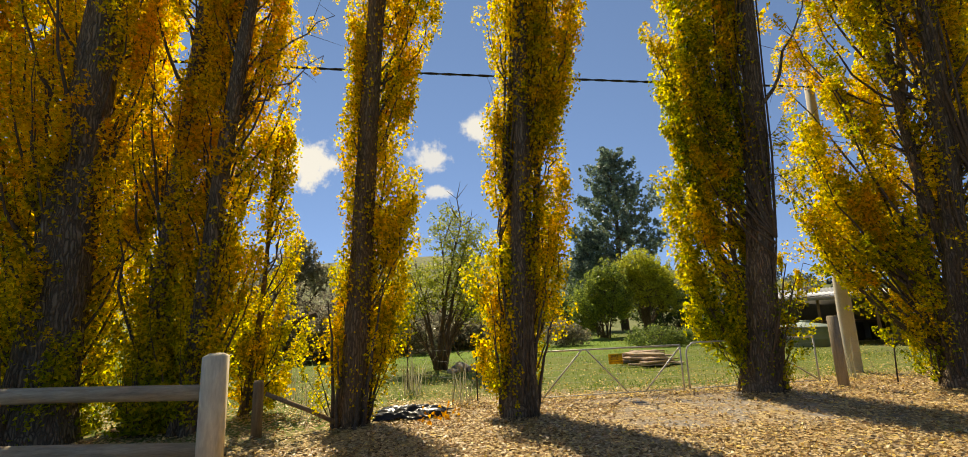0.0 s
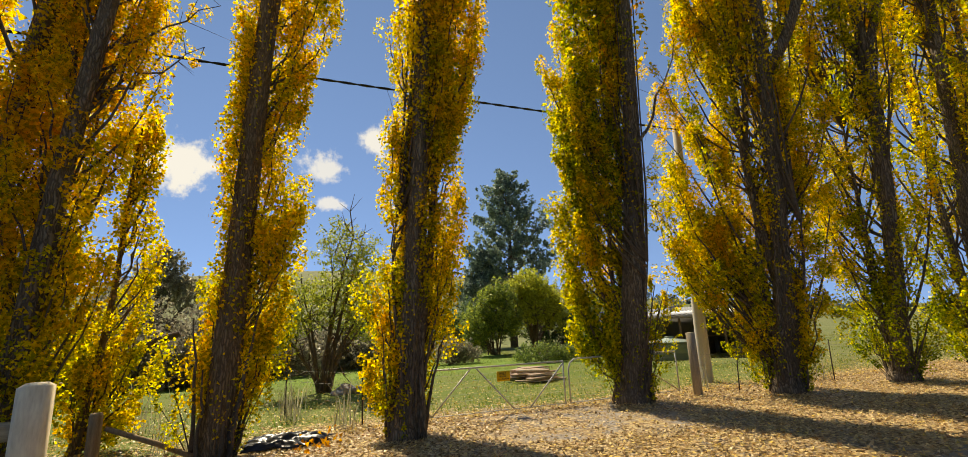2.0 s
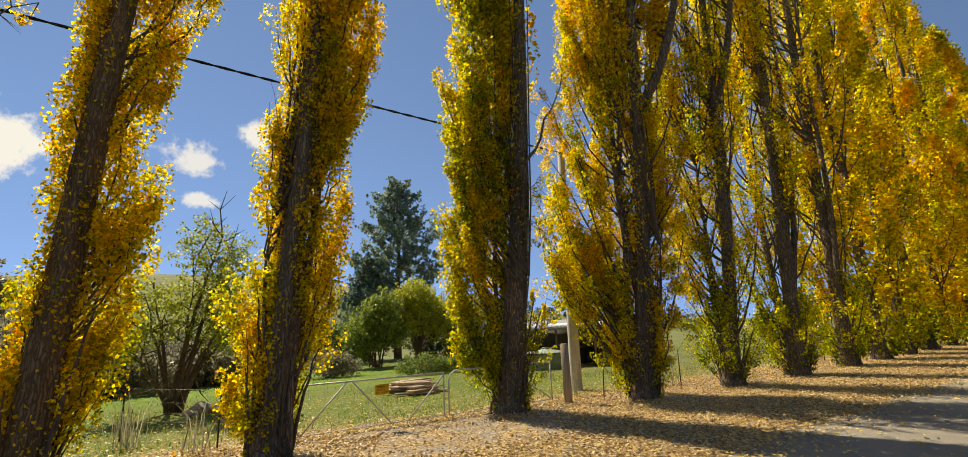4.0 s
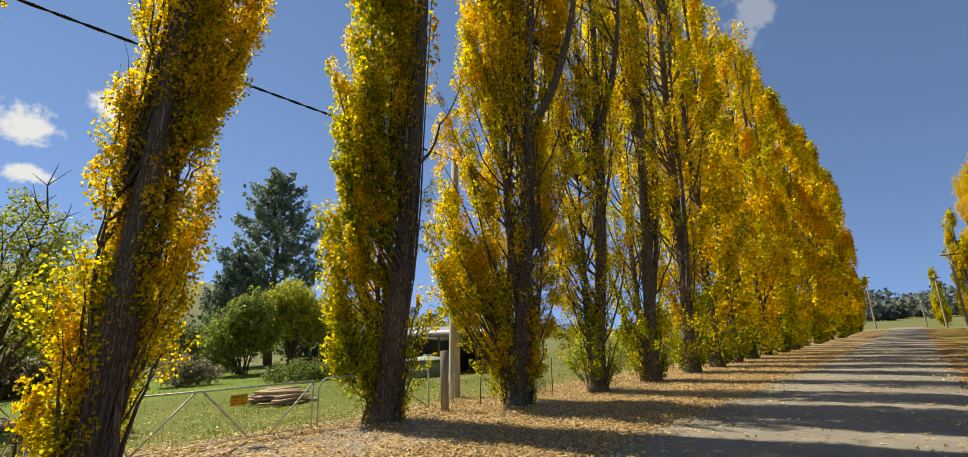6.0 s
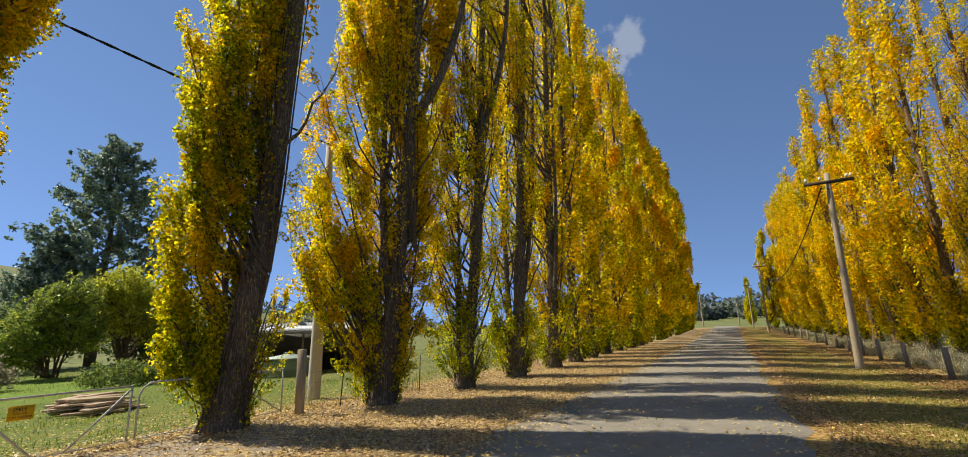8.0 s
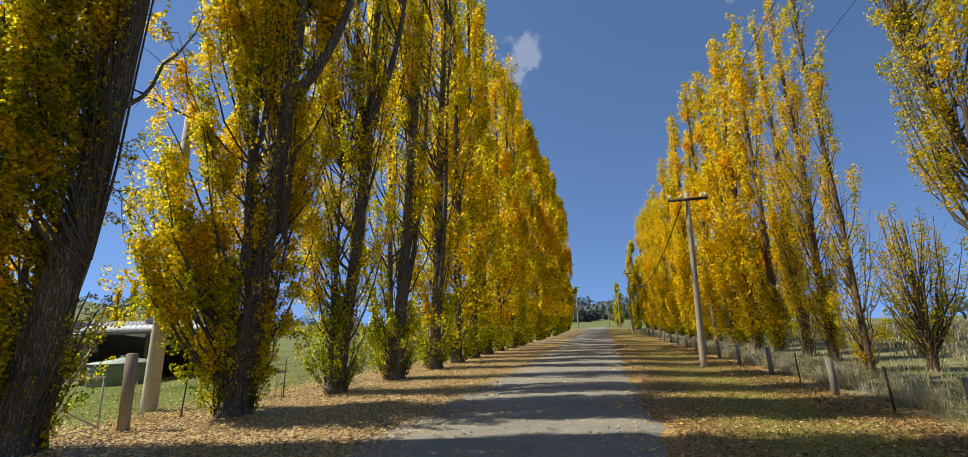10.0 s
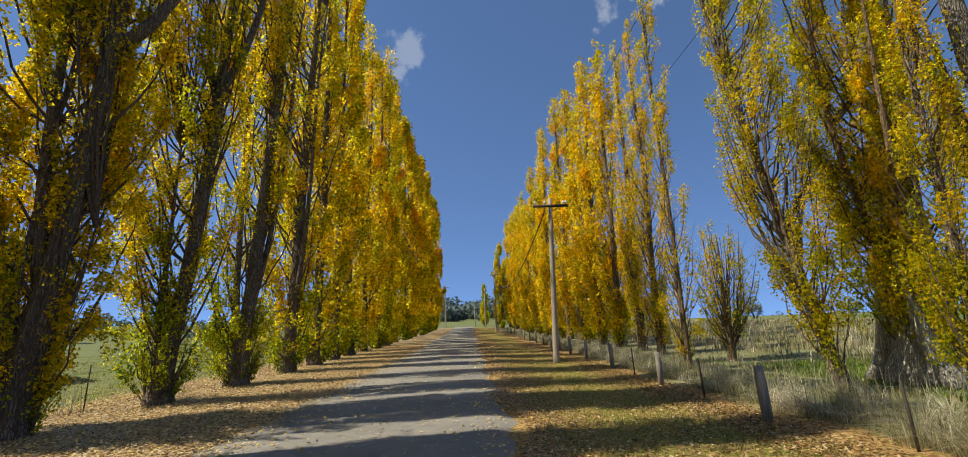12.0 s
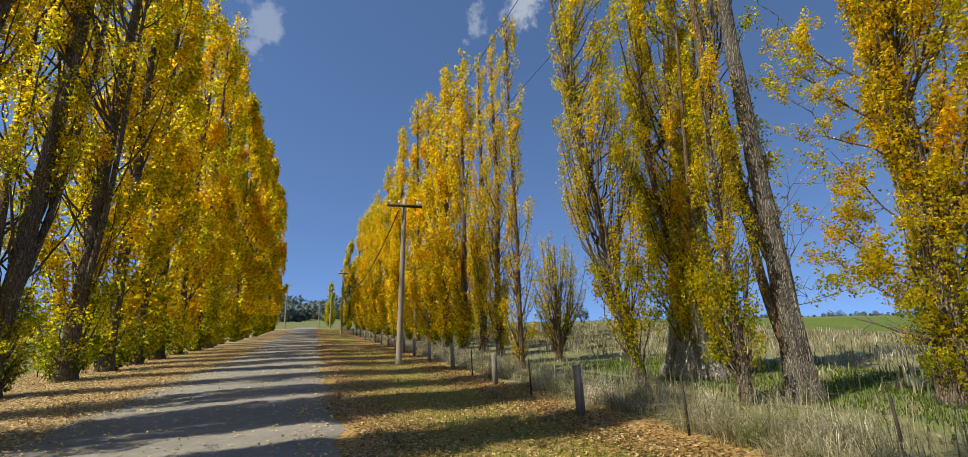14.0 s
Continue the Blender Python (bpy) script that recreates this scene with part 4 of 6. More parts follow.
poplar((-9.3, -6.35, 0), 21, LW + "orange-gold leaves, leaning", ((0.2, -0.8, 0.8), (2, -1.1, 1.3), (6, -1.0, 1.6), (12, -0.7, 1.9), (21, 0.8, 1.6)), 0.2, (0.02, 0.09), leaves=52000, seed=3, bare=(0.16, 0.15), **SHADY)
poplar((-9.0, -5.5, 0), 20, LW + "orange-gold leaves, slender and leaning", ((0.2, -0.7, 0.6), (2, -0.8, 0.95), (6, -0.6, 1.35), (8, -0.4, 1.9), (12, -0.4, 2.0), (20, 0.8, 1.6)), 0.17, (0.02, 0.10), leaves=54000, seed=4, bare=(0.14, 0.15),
       boughs=(((0, 0.6, 6.0), (0.3, 2.2, 7.0), 0.03, -0.1), ((0, 0.5, 6.8), (0.3, 2.4, 7.9), 0.03, -0.1)), **SHADY)
poplar((-10.3, -5.0, 0), 6.4, "young poplar sucker with bright yellow leaves", ((0.2, -0.4, 0.7), (1.5, -0.5, 1.05), (3.5, -0.2, 1.1), (5, 0.2, 0.95), (6.3, 0.45, 0.65)), 0.07, (0.02, 0.10), leaves=21000, seed=5, tone=0.42, kite=True, size=0.075, tuft=0.5, per=46, limbs=46, shoots=6, ribs=0, group="")
NEAR = dict(kite=True, size=0.07, cut=9.6, top_share=0.28, per=62)
poplar((-8.8, -2.7, 0), 22, LW + "golden leaves",
       ((0.5, -0.15, 0.3), (1.2, -0.3, 0.72), (2.2, -0.25, 1.0), (3.2, -0.3, 1.1), (5, -0.32, 1.38), (6.0, -0.25, 1.05), (7.2, -0.18, 1.42), (9, -0.05, 1.7), (15, 0.3, 2.0), (22, 1.0, 1.4)),
       0.22, (0.0, 0.068), 0.25, 1.2, side=95, back=0.3, leaves=84000, seed=6, tone=0.475, limbs=150, bare=(0.2, 0.85), ribs=2, shoots=9, shoot_reach=0.9, canes=8, **NEAR)
poplar((-8.65, 0.3, 0), 22, LW + "golden leaves and basal shoots",
       ((0.7, -0.6, 0.35), (1.4, -0.72, 0.75), (2.2, -0.74, 1.05), (3.4, -0.6, 1.32), (4.6, -0.42, 1.3), (5.8, -0.3, 1.18), (6.6, 0.0, 1.5), (8, -0.25, 1.95), (10, -0.3, 2.1), (22, 0.4, 1.0)),
       0.23, (0.0, 0.05), 0.3, 1.7, side=90, back=0.25, leaves=92000, seed=7, tone=0.465, limbs=150, bare=(0.22, 0.3), bark=DARK_BARK, canes=22, ribs=7, shoots=7, shoot_reach=0.6, twigs=12, stems=((0.8, (-0.1, 0.42), 9.5, 0.1), (0.3, (-0.1, -0.36), 4.0, 0.05)), **NEAR)
poplar((-9.5, 5.7, 0), 21, "Lombardy poplar with bare leaning trunk and yellow-green leaves",
       ((0.1, -0.5, 0.3), (1, -0.98, 0.3), (2, -1.38, 0.35), (4, -1.5, 0.45), (6, -1.42, 0.6), (8, -1.5, 0.7), (10.5, -1.35, 0.95), (16, -0.6, 1.6), (21, 0.6, 1.2)),
       0.29, (0.084, 0.112), 0.7, 1.7, side=53, back=0.1, leaves=98000, seed=8, tone=0.37, low_tone=-0.18, limbs=190, bark=DARK_BARK, bare=(0.3, 0.85), ribs=4, shoots=9, shoot_reach=0.7, twigs=4, canes=14, tuft=0.66, mood=0.1,
       stems=((3.4, (-0.55, -0.35), 15.0, 0.12), (0.2, (-0.5, -0.45), 6.0, 0.075), (0.2, (0.3, 0.12), 3.2, 0.06)),
       boughs=(((0.45, 0.6, 6.0), (1.5, 1.3, 8.6), 0.05, -0.2), ((0.4, 0.5, 4.8), (1.0, 0.75, 3.4), 0.014, 0.35), ((0.45, 0.55, 5.6), (1.1, 0.8, 4.0), 0.012, 0.4), ((0.2, 0.1, 0.2), (0.85, 0.7, 2.6), 0.02, 0.0), ((0.2, 0.2, 0.1), (0.7, 0.85, 2.1), 0.018, 0.0)), bough_leaf=180,
       size=0.088, cut=11.5, top_share=0.28, per=62)
poplar((-8.45, 9.35, 0), 22, LW + "yellow leaves above leafy base",
       ((0.5, -0.5, 0.5), (1.2, -0.9, 0.85), (2, -1.35, 1.05), (3, -2.0, 1.2), (4.2, -2.5, 1.5), (5.2, -2.45, 1.75), (6.4, -2.3, 1.95), (8, -2.0, 2.2), (11, -1.6, 2.5), (16, -1.2, 2.0), (22, -0.2, 0.8)),
       0.23, (0.08, 0.07), 0.35, 1.9, side=46, back=0.2, leaves=88000, seed=9, tone=0.43, low_tone=-0.19, limbs=170, bark=DARK_BARK, bare=(0.3, 0.8), ribs=5, shoots=12, shoot_reach=0.9, twigs=12, canes=34, tuft=0.66, mood=0.07,
       stems=((8.0, (1.3, 0.9), 15.0, 0.16), (2.2, (-0.75, -0.6), 14.0, 0.12), (0.4, (-0.45, -0.3), 6.0, 0.08), (0.3, (0.4, 0.3), 4.0, 0.06)),
       boughs=(((-0.15, -0.1, 0.9), (-1.35, -1.4, 3.6), 0.03, -0.25), ((-0.15, -0.1, 1.6), (-1.65, -1.75, 4.8), 0.035, -0.25), ((-0.2, -0.2, 2.6), (-1.65, -1.75, 6.2), 0.035, -0.2), ((-0.3, -0.3, 3.8), (-1.5, -1.6, 7.6), 0.035, -0.2), ((-0.4, -0.4, 5.2), (-1.3, -1.4, 9.2), 0.035, -0.2),
               ((0.15, 0.1, 1.0), (0.8, 0.85, 3.4), 0.03, -0.2), ((0.2, 0.2, 2.2), (1.1, 1.15, 5.2), 0.03, -0.2), ((0.3, 0.3, 3.6), (1.3, 1.35, 6.8), 0.03, -0.2)), bough_leaf=2600,
       size=0.088, cut=13.0, top_share=0.28, per=62)
# low_tone: greener low leaves, with the shade at the feet coloured in
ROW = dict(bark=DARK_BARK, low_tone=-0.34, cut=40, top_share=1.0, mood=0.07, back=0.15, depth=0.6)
poplar((-8.1, 13.05, 0), 23, LW + "yellow and green leaves",
       ((0.5, -0.6, 0.25), (1.2, -0.9, 0.35), (2.5, -1.2, 0.6), (5, -1.6, 1.6), (9, -1.8, 2.1), (14, -1.6, 2.0), (19, -1.1, 1.5), (23, 0.2, 0.6)),
       0.2, (0.10, 0.06), 0.55, 2.0, side=36, leaves=52000, seed=10, tone=0.42, limbs=150, bare=(0.3, 0.25), ribs=3, shoots=34, shoot_reach=1.1, twigs=8, canes=14, tuft=0.75, per=60, size=0.09,
       stems=((8.8, (0.9, 0.5), 17.0, 0.13), (8.6, (-0.7, -0.4), 16.0, 0.1), (0.4, (-0.55, -0.4), 7.0, 0.09)),
       boughs=(((-0.1, -0.1, 1.2), (-1.0, -0.73, 3.6), 0.03, -0.2), ((-0.1, -0.1, 2.4), (-1.25, -0.9, 5.4), 0.03, -0.2), ((-0.1, -0.1, 3.8), (-1.3, -0.95, 7.0), 0.03, -0.2)), bough_leaf=2400, **ROW)
poplar((-7.9, 16.8, 0), 26, LW + "golden leaves, green below",
       ((0.7, -0.7, 0.3), (1.5, -1.1, 0.5), (3, -1.4, 0.9), (7, -1.9, 2.0), (14, -1.9, 2.0), (20, -1.3, 1.6), (26, 0, 0.4)),
       0.24, (0.05, 0.10), 0.4, 2.0, side=30, leaves=42000, seed=11, tone=0.435, limbs=150, bare=(0.25, 0.2), ribs=5, shoots=34, shoot_reach=1.2, canes=16, tuft=0.85, per=56, size=0.105,
       stems=((0.4, (-0.9, -0.5), 15.0, 0.13), (1.5, (0.5, 0.4), 16.0, 0.12)), **ROW)
TALL = ((0.4, -0.7, 0.7), (1.5, -1.15, 1.15), (4.0, -1.7, 1.7), (8, -2.15, 2.15), (17, -2.1, 2.1), (23, -1.6, 1.6), (27, -0.9, 0.9), (29.5, -0.1, 0.1))
poplar((-7.9, 21.2, 0), 29, LW + "golden leaves along the road", TALL, 0.25, (0.03, 0.05), 0.3, 1.9, side=25, leaves=32000, seed=12, tone=0.445, limbs=150, bare=(0.25, 0.4), shoots=28, shoot_reach=1.1, tuft=1.0, per=52, size=0.125, stems=((2.0, (0.6, -0.5), 18.0, 0.13),), **ROW)
FAR_ROW = dict(side=20, limbs=80, shoots=14, shoot_reach=1.0, tuft=1.35, per=34, ribs=1, thin=3)
row = [poplar((-7.9, 24.8, 0), 28.5, "tall golden Lombardy poplar in a close row", TALL, 0.24, (0.0, 0.03), 0.3, 1.8, leaves=16500, seed=13, tone=0.44, bare=(0.25, 0.5), size=0.2, **FAR_ROW, **ROW),
       poplar((-8.0, 28.6, 0), 29.5, "tall golden Lombardy poplar in a close row", TALL, 0.24, (0.0, 0.02), 0.3, 1.8, leaves=16500, seed=14, tone=0.47, bare=(0.25, 0.5), size=0.2, **FAR_ROW, **ROW)]
slight = poplar((-8.0, 58.3, 0.15), 28.5, "tall golden Lombardy poplar in a close row", TALL, 0.22, (0.0, 0.02), 0.3, 1.6, side=10, leaves=9000, seed=15, tone=0.455, limbs=50, shoots=4, tuft=1.7, per=24, size=0.35, ribs=0, thin=3, **ROW)
rng = np.random.default_rng(77)
y = 32.4
while y < 112:
    if 56.2 < y < 60.4:
        y = 62.4
    copy_thing(slight if y > 60 else row[int(rng.integers(2))], Matrix.Translation((-8.05 + rng.uniform(-0.3, 0.3), y, float(rise(y)) - 0.05)) @ Matrix.Rotation(rng.uniform(0, 6.28), 4, "Z") @ Matrix.Diagonal((1.05, 1.05, rng.uniform(0.92, 1.08), 1)))
    y += rng.uniform(3.9, 4.6)

# ---- eastern row and the trees behind the fence ----
EAST = dict(side=-53, group="")
poplar((8.65, 11.1, 0), 15, "slim young poplar with thin yellow leaves",
       ((0.7, -0.2, 0.25), (1.4, -0.4, 0.4), (2.4, -1.05, 0.5), (3.4, -1.55, 0.6), (4.7, -2.05, 0.7), (6.6, -2.3, 0.6), (9.2, -2.15, 0.3), (12, -2.0, 0.0), (15, -1.6, -0.9)),
       0.14, (-0.13, 0.165), 0.25, 1.2, leaves=58000, seed=31, tone=0.4, low_tone=-0.14, limbs=150, back=0.1, shoots=0, ribs=2, tuft=0.55, per=60, size=0.066, sparse=0.3, cut=40, top_share=1.0, twigs=14, side=-53, group="", bark=DARK_BARK)
poplar((11.6, 12.1, 0), 20, "old poplar with massive gnarled grey stump-like trunk",
       ((1.5, -0.9, 0.9), (2.6, -1.4, 1.3), (6, -2.2, 1.7), (10, -2.2, 1.5), (15, -1.6, 1.0), (20, -0.2, 0.3)),
       0.72, (0.0, 0.0), 0.3, 1.25, inner=0.1, taper=5.0, leaves=82000, seed=32, tone=0.4, limbs=150, back=0.0, shoots=0, ribs=9, tuft=0.7, per=60, size=0.086, sparse=0.08, depth=0.9, cut=40, top_share=1.0, twigs=20,
       stems=((1.4, (-1.0, 0.3), 12.0, 0.13), (1.4, (0.7, -0.6), 12.0, 0.14), (1.2, (-0.5, -1.1), 11.0, 0.11)), bark=STUMP_WOOD, **EAST)
poplar((9.1, 8.25, 0), 8.5, "young poplar with dark trunk and dull gold leaves",
       ((0.7, -0.25, 0.25), (1.4, -0.75, 0.5), (3, -1.0, 0.65), (5, -0.85, 0.55), (7, -0.4, 0.4), (8.4, 0, 0.2)),
       0.13, (0.0, 0.03), 0.3, 1.3, leaves=22000, seed=33, tone=0.44, low_tone=-0.2, limbs=60, back=0.0, shoots=0, ribs=1, tuft=0.5, per=40, size=0.066, sparse=0.35, cut=40, top_share=1.0, twigs=40, side=-53, bark=DARK_BARK, group="")
poplar((10.33, 7.86, 0), 19, "big leaning poplar with pale furrowed trunk",
       ((3.0, -0.5, 0.3), (6, -1.3, 0.15), (9, -1.6, 0.0), (14, -1.6, 0.3), (19, -0.9, -0.4)),
       0.24, (-0.035, 0.035), 0.1, 1.7, leaves=26000, seed=34, tone=0.4, limbs=70, back=0.3, shoots=0, ribs=7, tuft=0.55, per=44, size=0.075, sparse=0.3, cut=40, top_share=1.0, bare=(0.35, 0.9), twigs=8,
       stems=((0.3, (-0.3, 0.4), 8.0, 0.13), (2.6, (-0.5, 0.7), 15.0, 0.16)),
       boughs=(((-0.1, 0.1, 2.6), (0.5, -0.35, 3.9), 0.02, 0.1), ((-0.1, 0.1, 3.6), (0.45, -0.3, 5.0), 0.02, 0.1), ((-0.1, 0.15, 1.6), (0.3, -0.3, 2.3), 0.015, 0.1)), bough_leaf=110, bark=PALE_BARK, **EAST)
poplar((12.25, 6.05, 0), 16, "spreading poplar with yellow and gold leaves",
       ((0.5, -0.15, 0.8), (1.4, -0.5, 1.2), (2.5, -0.75, 1.5), (4, -0.85, 1.7), (8, -0.95, 2.0), (12, -0.9, 1.8), (16, -0.3, 0.5)),
       0.27, (-0.01, 0.0), 0.3, 1.5, leaves=76000, seed=35, tone=0.455, low_tone=-0.2, inner=0.15, limbs=150, back=0.0, shoots=14, ribs=4, tuft=0.66, per=60, size=0.078, sparse=0.1, cut=40, top_share=1.0,
       boughs=(((-0.1, 0.1, 5.5), (-1.4, 1.9, 8.6), 0.035, -0.2), ((-0.1, 0.1, 4.8), (-1.35, 1.75, 7.3), 0.03, -0.2), ((-0.1, 0.1, 1.6), (-0.95, 1.35, 2.6), 0.025, 0.1), ((-0.1, 0.1, 2.6), (-1.1, 1.45, 3.9), 0.03, -0.2), ((-0.1, 0.1, 6.4), (-1.4, 1.9, 9.8), 0.03, -0.2), ((-0.1, 0.1, 3.4), (-0.8, 1.2, 5.6), 0.025, -0.1), ((-0.1, 0.1, 2.2), (-1.2, 1.6, 3.0), 0.03, 0.1)), bough_leaf=3000, side=-53, bark=DARK_BARK, group="")
HALF_BARE = dict(cut=40, top_share=1.0, back=0.0, side=-65, ribs=1, shoots=3)
poplar((10.8, 19.6, 0), 5.6, "bushy half-bare poplar sapling with few leaves", ((0.9, -0.35, 0.35), (2, -0.95, 0.95), (3.4, -1.35, 1.35), (4.6, -1.45, 1.45), (5.6, -1.2, 1.2)), 0.15, flare=1.3, leaves=12000, seed=36, tone=0.4, limbs=80, depth=0.95, twigs=44, tuft=0.5, per=24, size=0.075, sparse=0.45, group="", **HALF_BARE)
poplar((8.05, 17.6, 0), 16, "thin half-bare poplar with sparse dull leaves", ((0.6, -0.4, 0.6), (2.5, -0.9, 1.0), (5, -0.8, 0.8), (9, -0.65, 0.6), (13, -0.55, 0.4), (16, -0.5, 0.0)), 0.11, (-0.015, 0.03), flare=1.3, leaves=17000, seed=37, tone=0.46, low_tone=-0.05, limbs=90, twigs=40, tuft=0.5, per=30, size=0.08, sparse=0.45, group="", **HALF_BARE)
poplar((9.9, 24.6, 0), 19.5, "half-bare poplar with dull orange leaves", ((0.8, -0.5, 0.5), (3, -1.1, 1.1), (8, -1.2, 1.2), (14, -0.8, 0.8), (19.5, -0.1, 0.1)), 0.2, (0.0, 0.02), leaves=26000, seed=38, tone=0.47, low_tone=-0.05, limbs=110, twigs=30, tuft=0.7, per=34, size=0.1, sparse=0.4, **HALF_BARE)
poplar((10.3, 28.4, 0), 20.5, "poplar with thinning orange-gold leaves", ((0.8, -0.5, 0.5), (3, -1.2, 1.2), (8, -1.4, 1.4), (14, -0.9, 0.9), (20.5, -0.1, 0.1)), 0.22, leaves=26000, seed=39, tone=0.48, low_tone=-0.05, limbs=110, twigs=20, tuft=0.8, per=34, size=0.11, sparse=0.35, **HALF_BARE)
LESS = ((0.7, -0.6, 0.6), (2, -1.2, 1.2), (6, -1.7, 1.7), (12, -1.6, 1.6), (18, -1.1, 1.1), (23.5, -0.1, 0.1))
east = [poplar((10.2, 32.2, 0.03), 23, "golden Lombardy poplar in the far row", LESS, 0.24, leaves=17000, seed=40, tone=0.45, low_tone=-0.1, limbs=80, twigs=40, thin=3, tuft=1.25, per=30, size=0.2, sparse=0.3, **HALF_BARE),
        poplar((10.0, 35.8, 0.05), 24, "golden Lombardy poplar in the far row", LESS, 0.25, leaves=17000, seed=41, tone=0.48, low_tone=-0.1, limbs=80, twigs=40, thin=3, tuft=1.25, per=30, size=0.2, sparse=0.3, **HALF_BARE)]
y = 39.4
while y < 112:
    copy_thing(east[int(rng.integers(2))], Matrix.Translation((9.8 + rng.uniform(-0.4, 0.4), y, float(rise(y)) - 0.05)) @ Matrix.Rotation(rng.uniform(0, 6.28), 4, "Z") @ Matrix.Diagonal((1.05, 1.05, rng.uniform(0.9, 1.12), 1)))
    y += rng.uniform(3.3, 4.2)

END = ((0.6, -1.0, 1.0), (4, -2.4, 2.4), (10, -2.4, 2.4), (16, -1.5, 1.5), (19, -0.2, 0.2))
poplar((7.0, 106, 0.85), 19, "pale yellow-green poplar at the far row's end", END, 0.25, leaves=9000, seed=42, tone=0.34, low_tone=0.0, limbs=80, tuft=1.6, per=30, size=0.32, **HALF_BARE)
poplar((4.6, 150, 1.3), 13, "small green poplar beyond the avenue", ((0.6, -1.0, 1.0), (4, -2.2, 2.2), (9, -1.6, 1.6), (13, -0.2, 0.2)), 0.2, leaves=7000, seed=43, tone=0.28, low_tone=0.0, limbs=60, tuft=1.6, per=30, size=0.32, group="", **HALF_BARE)

# ---- distance ----
def build_distance():
    rng = np.random.default_rng(61)
    # wooded rise beyond the end of the road, and thin tree lines round the fields
    for name, x_lo, x_hi, y_lo, y_hi, n, top, label in (
            ("far_woods", -120, 90, 260, 380, 300, 11, "dark green wooded rise far beyond the road"),
            ("far_woods", 420, 800, 150, 700, 260, 4.5, "thin line of distant dark trees over fields"),
            ("far_woods", -180, -70, 90, 260, 130, 4.0, "scattered dark trees on the far pasture")):
        x, y = rng.uniform(x_lo, x_hi, n), rng.uniform(y_lo, y_hi, n)
        hgt = top * (0.35 + 1.1 * rng.uniform(size=n) ** 2)
        per = 90
        d = rng.normal(size=(n, per, 3))
        d /= np.linalg.norm(d, axis=2)[:, :, None]
        c = np.stack((x, y, land(x, y) + hgt * 0.5), 1)[:, None, :] + d * np.stack((hgt * 0.5, hgt * 0.5, hgt * 0.55), 1)[:, None, :] * rng.uniform(0.6, 1.0, (n, per, 1))
        c = c.reshape(-1, 3)
        lone(name, leaf_cloud(name, c, rng.uniform(0.8, 1.9, len(c)) * top / 7, np.repeat(rng.uniform(0.1, 0.75, n), per), rng), FAR_LEAVES, label, "woods", "stuff")


build_distance()
pine((-48.5, 16.4, -0.3), 11.0, 3.3, "smaller dark green pine beside a taller one", 70, 60)
pine((-47, 19.2, -0.3), 20.0, 5.4, "tall dark green pine behind garden shrubs", 71, 105)
bush((-34, 11.9, 0), ((0, 0, 3.2, 1.7, 1.9, 1.9), (-0.4, 1.3, 2.4, 1.4, 1.2, 1.3), (0.3, -1.4, 2.4, 1.3, 1.2, 1.3), (0.4, 0.2, 4.5, 1.0, 1.2, 1.0), (0.6, -2.0, 1.3, 0.7, 0.8, 0.8)), 19000, 0.13, 0.56, "rounded olive-green willow shrub in the paddock", 72, 16, grain=0.2, airy=0.75)
bush((-35, 15.7, 0), ((0, -0.2, 5.3, 1.5, 1.5, 1.3), (0, -1.6, 4.9, 1.0, 1.0, 0.9), (0, 1.3, 4.4, 1.2, 1.1, 1.2), (0.5, 1.4, 3.0, 1.1, 1.2, 1.2), (0.5, -0.4, 3.4, 1.2, 1.4, 1.2)), 21000, 0.13, 0.95, "bright yellow-green willow beside the pine", 73, 14, stem_r=0.09, grain=0.22, airy=0.7)
bush((-38, 18.6, 0), ((0, 0, 2.4, 2.2, 2.6, 2.2), (0, 3.0, 1.6, 2.0, 2.0, 1.5)), 14000, 0.16, 0.15, "dark green shrubs behind the paddock", 74, 6)
bush((-27.5, 6.6, 0), ((0, 0, 0.7, 1.0, 1.1, 0.75), (0.2, 0.9, 0.5, 0.8, 0.8, 0.55)), 5000, 0.09, 0.8, "rounded grey-brown bramble in the meadow", 119, 14, mat=SCRUB, stem_r=0.03, grain=0.14, airy=0.4)
bush((-43, 10.2, 0), ((0, 0, 1.8, 2.0, 2.4, 1.8), (0, 2.6, 2.4, 1.8, 2.0, 2.2)), 9000, 0.17, 0.3, "dull green scrub on the slope behind the paddock", 125, 8, grain=0.26, airy=0.4)
bush((-44, 4.5, 0), ((0, 0, 2.0, 2.2, 2.6, 2.0), (0, -4, 1.6, 2.2, 2.6, 1.6)), 9000, 0.18, 0.2, "dull green scrub below the hill", 75, 6)
bush((-23.5, 10.4, 0), ((0, 0, 0.45, 1.0, 1.4, 0.55), (0, 1.6, 0.35, 0.9, 1.2, 0.45)), 8000, 0.075, 0.4, "low blackberry tangle in the meadow", 76, 8, stem_r=0.02, grain=0.14)
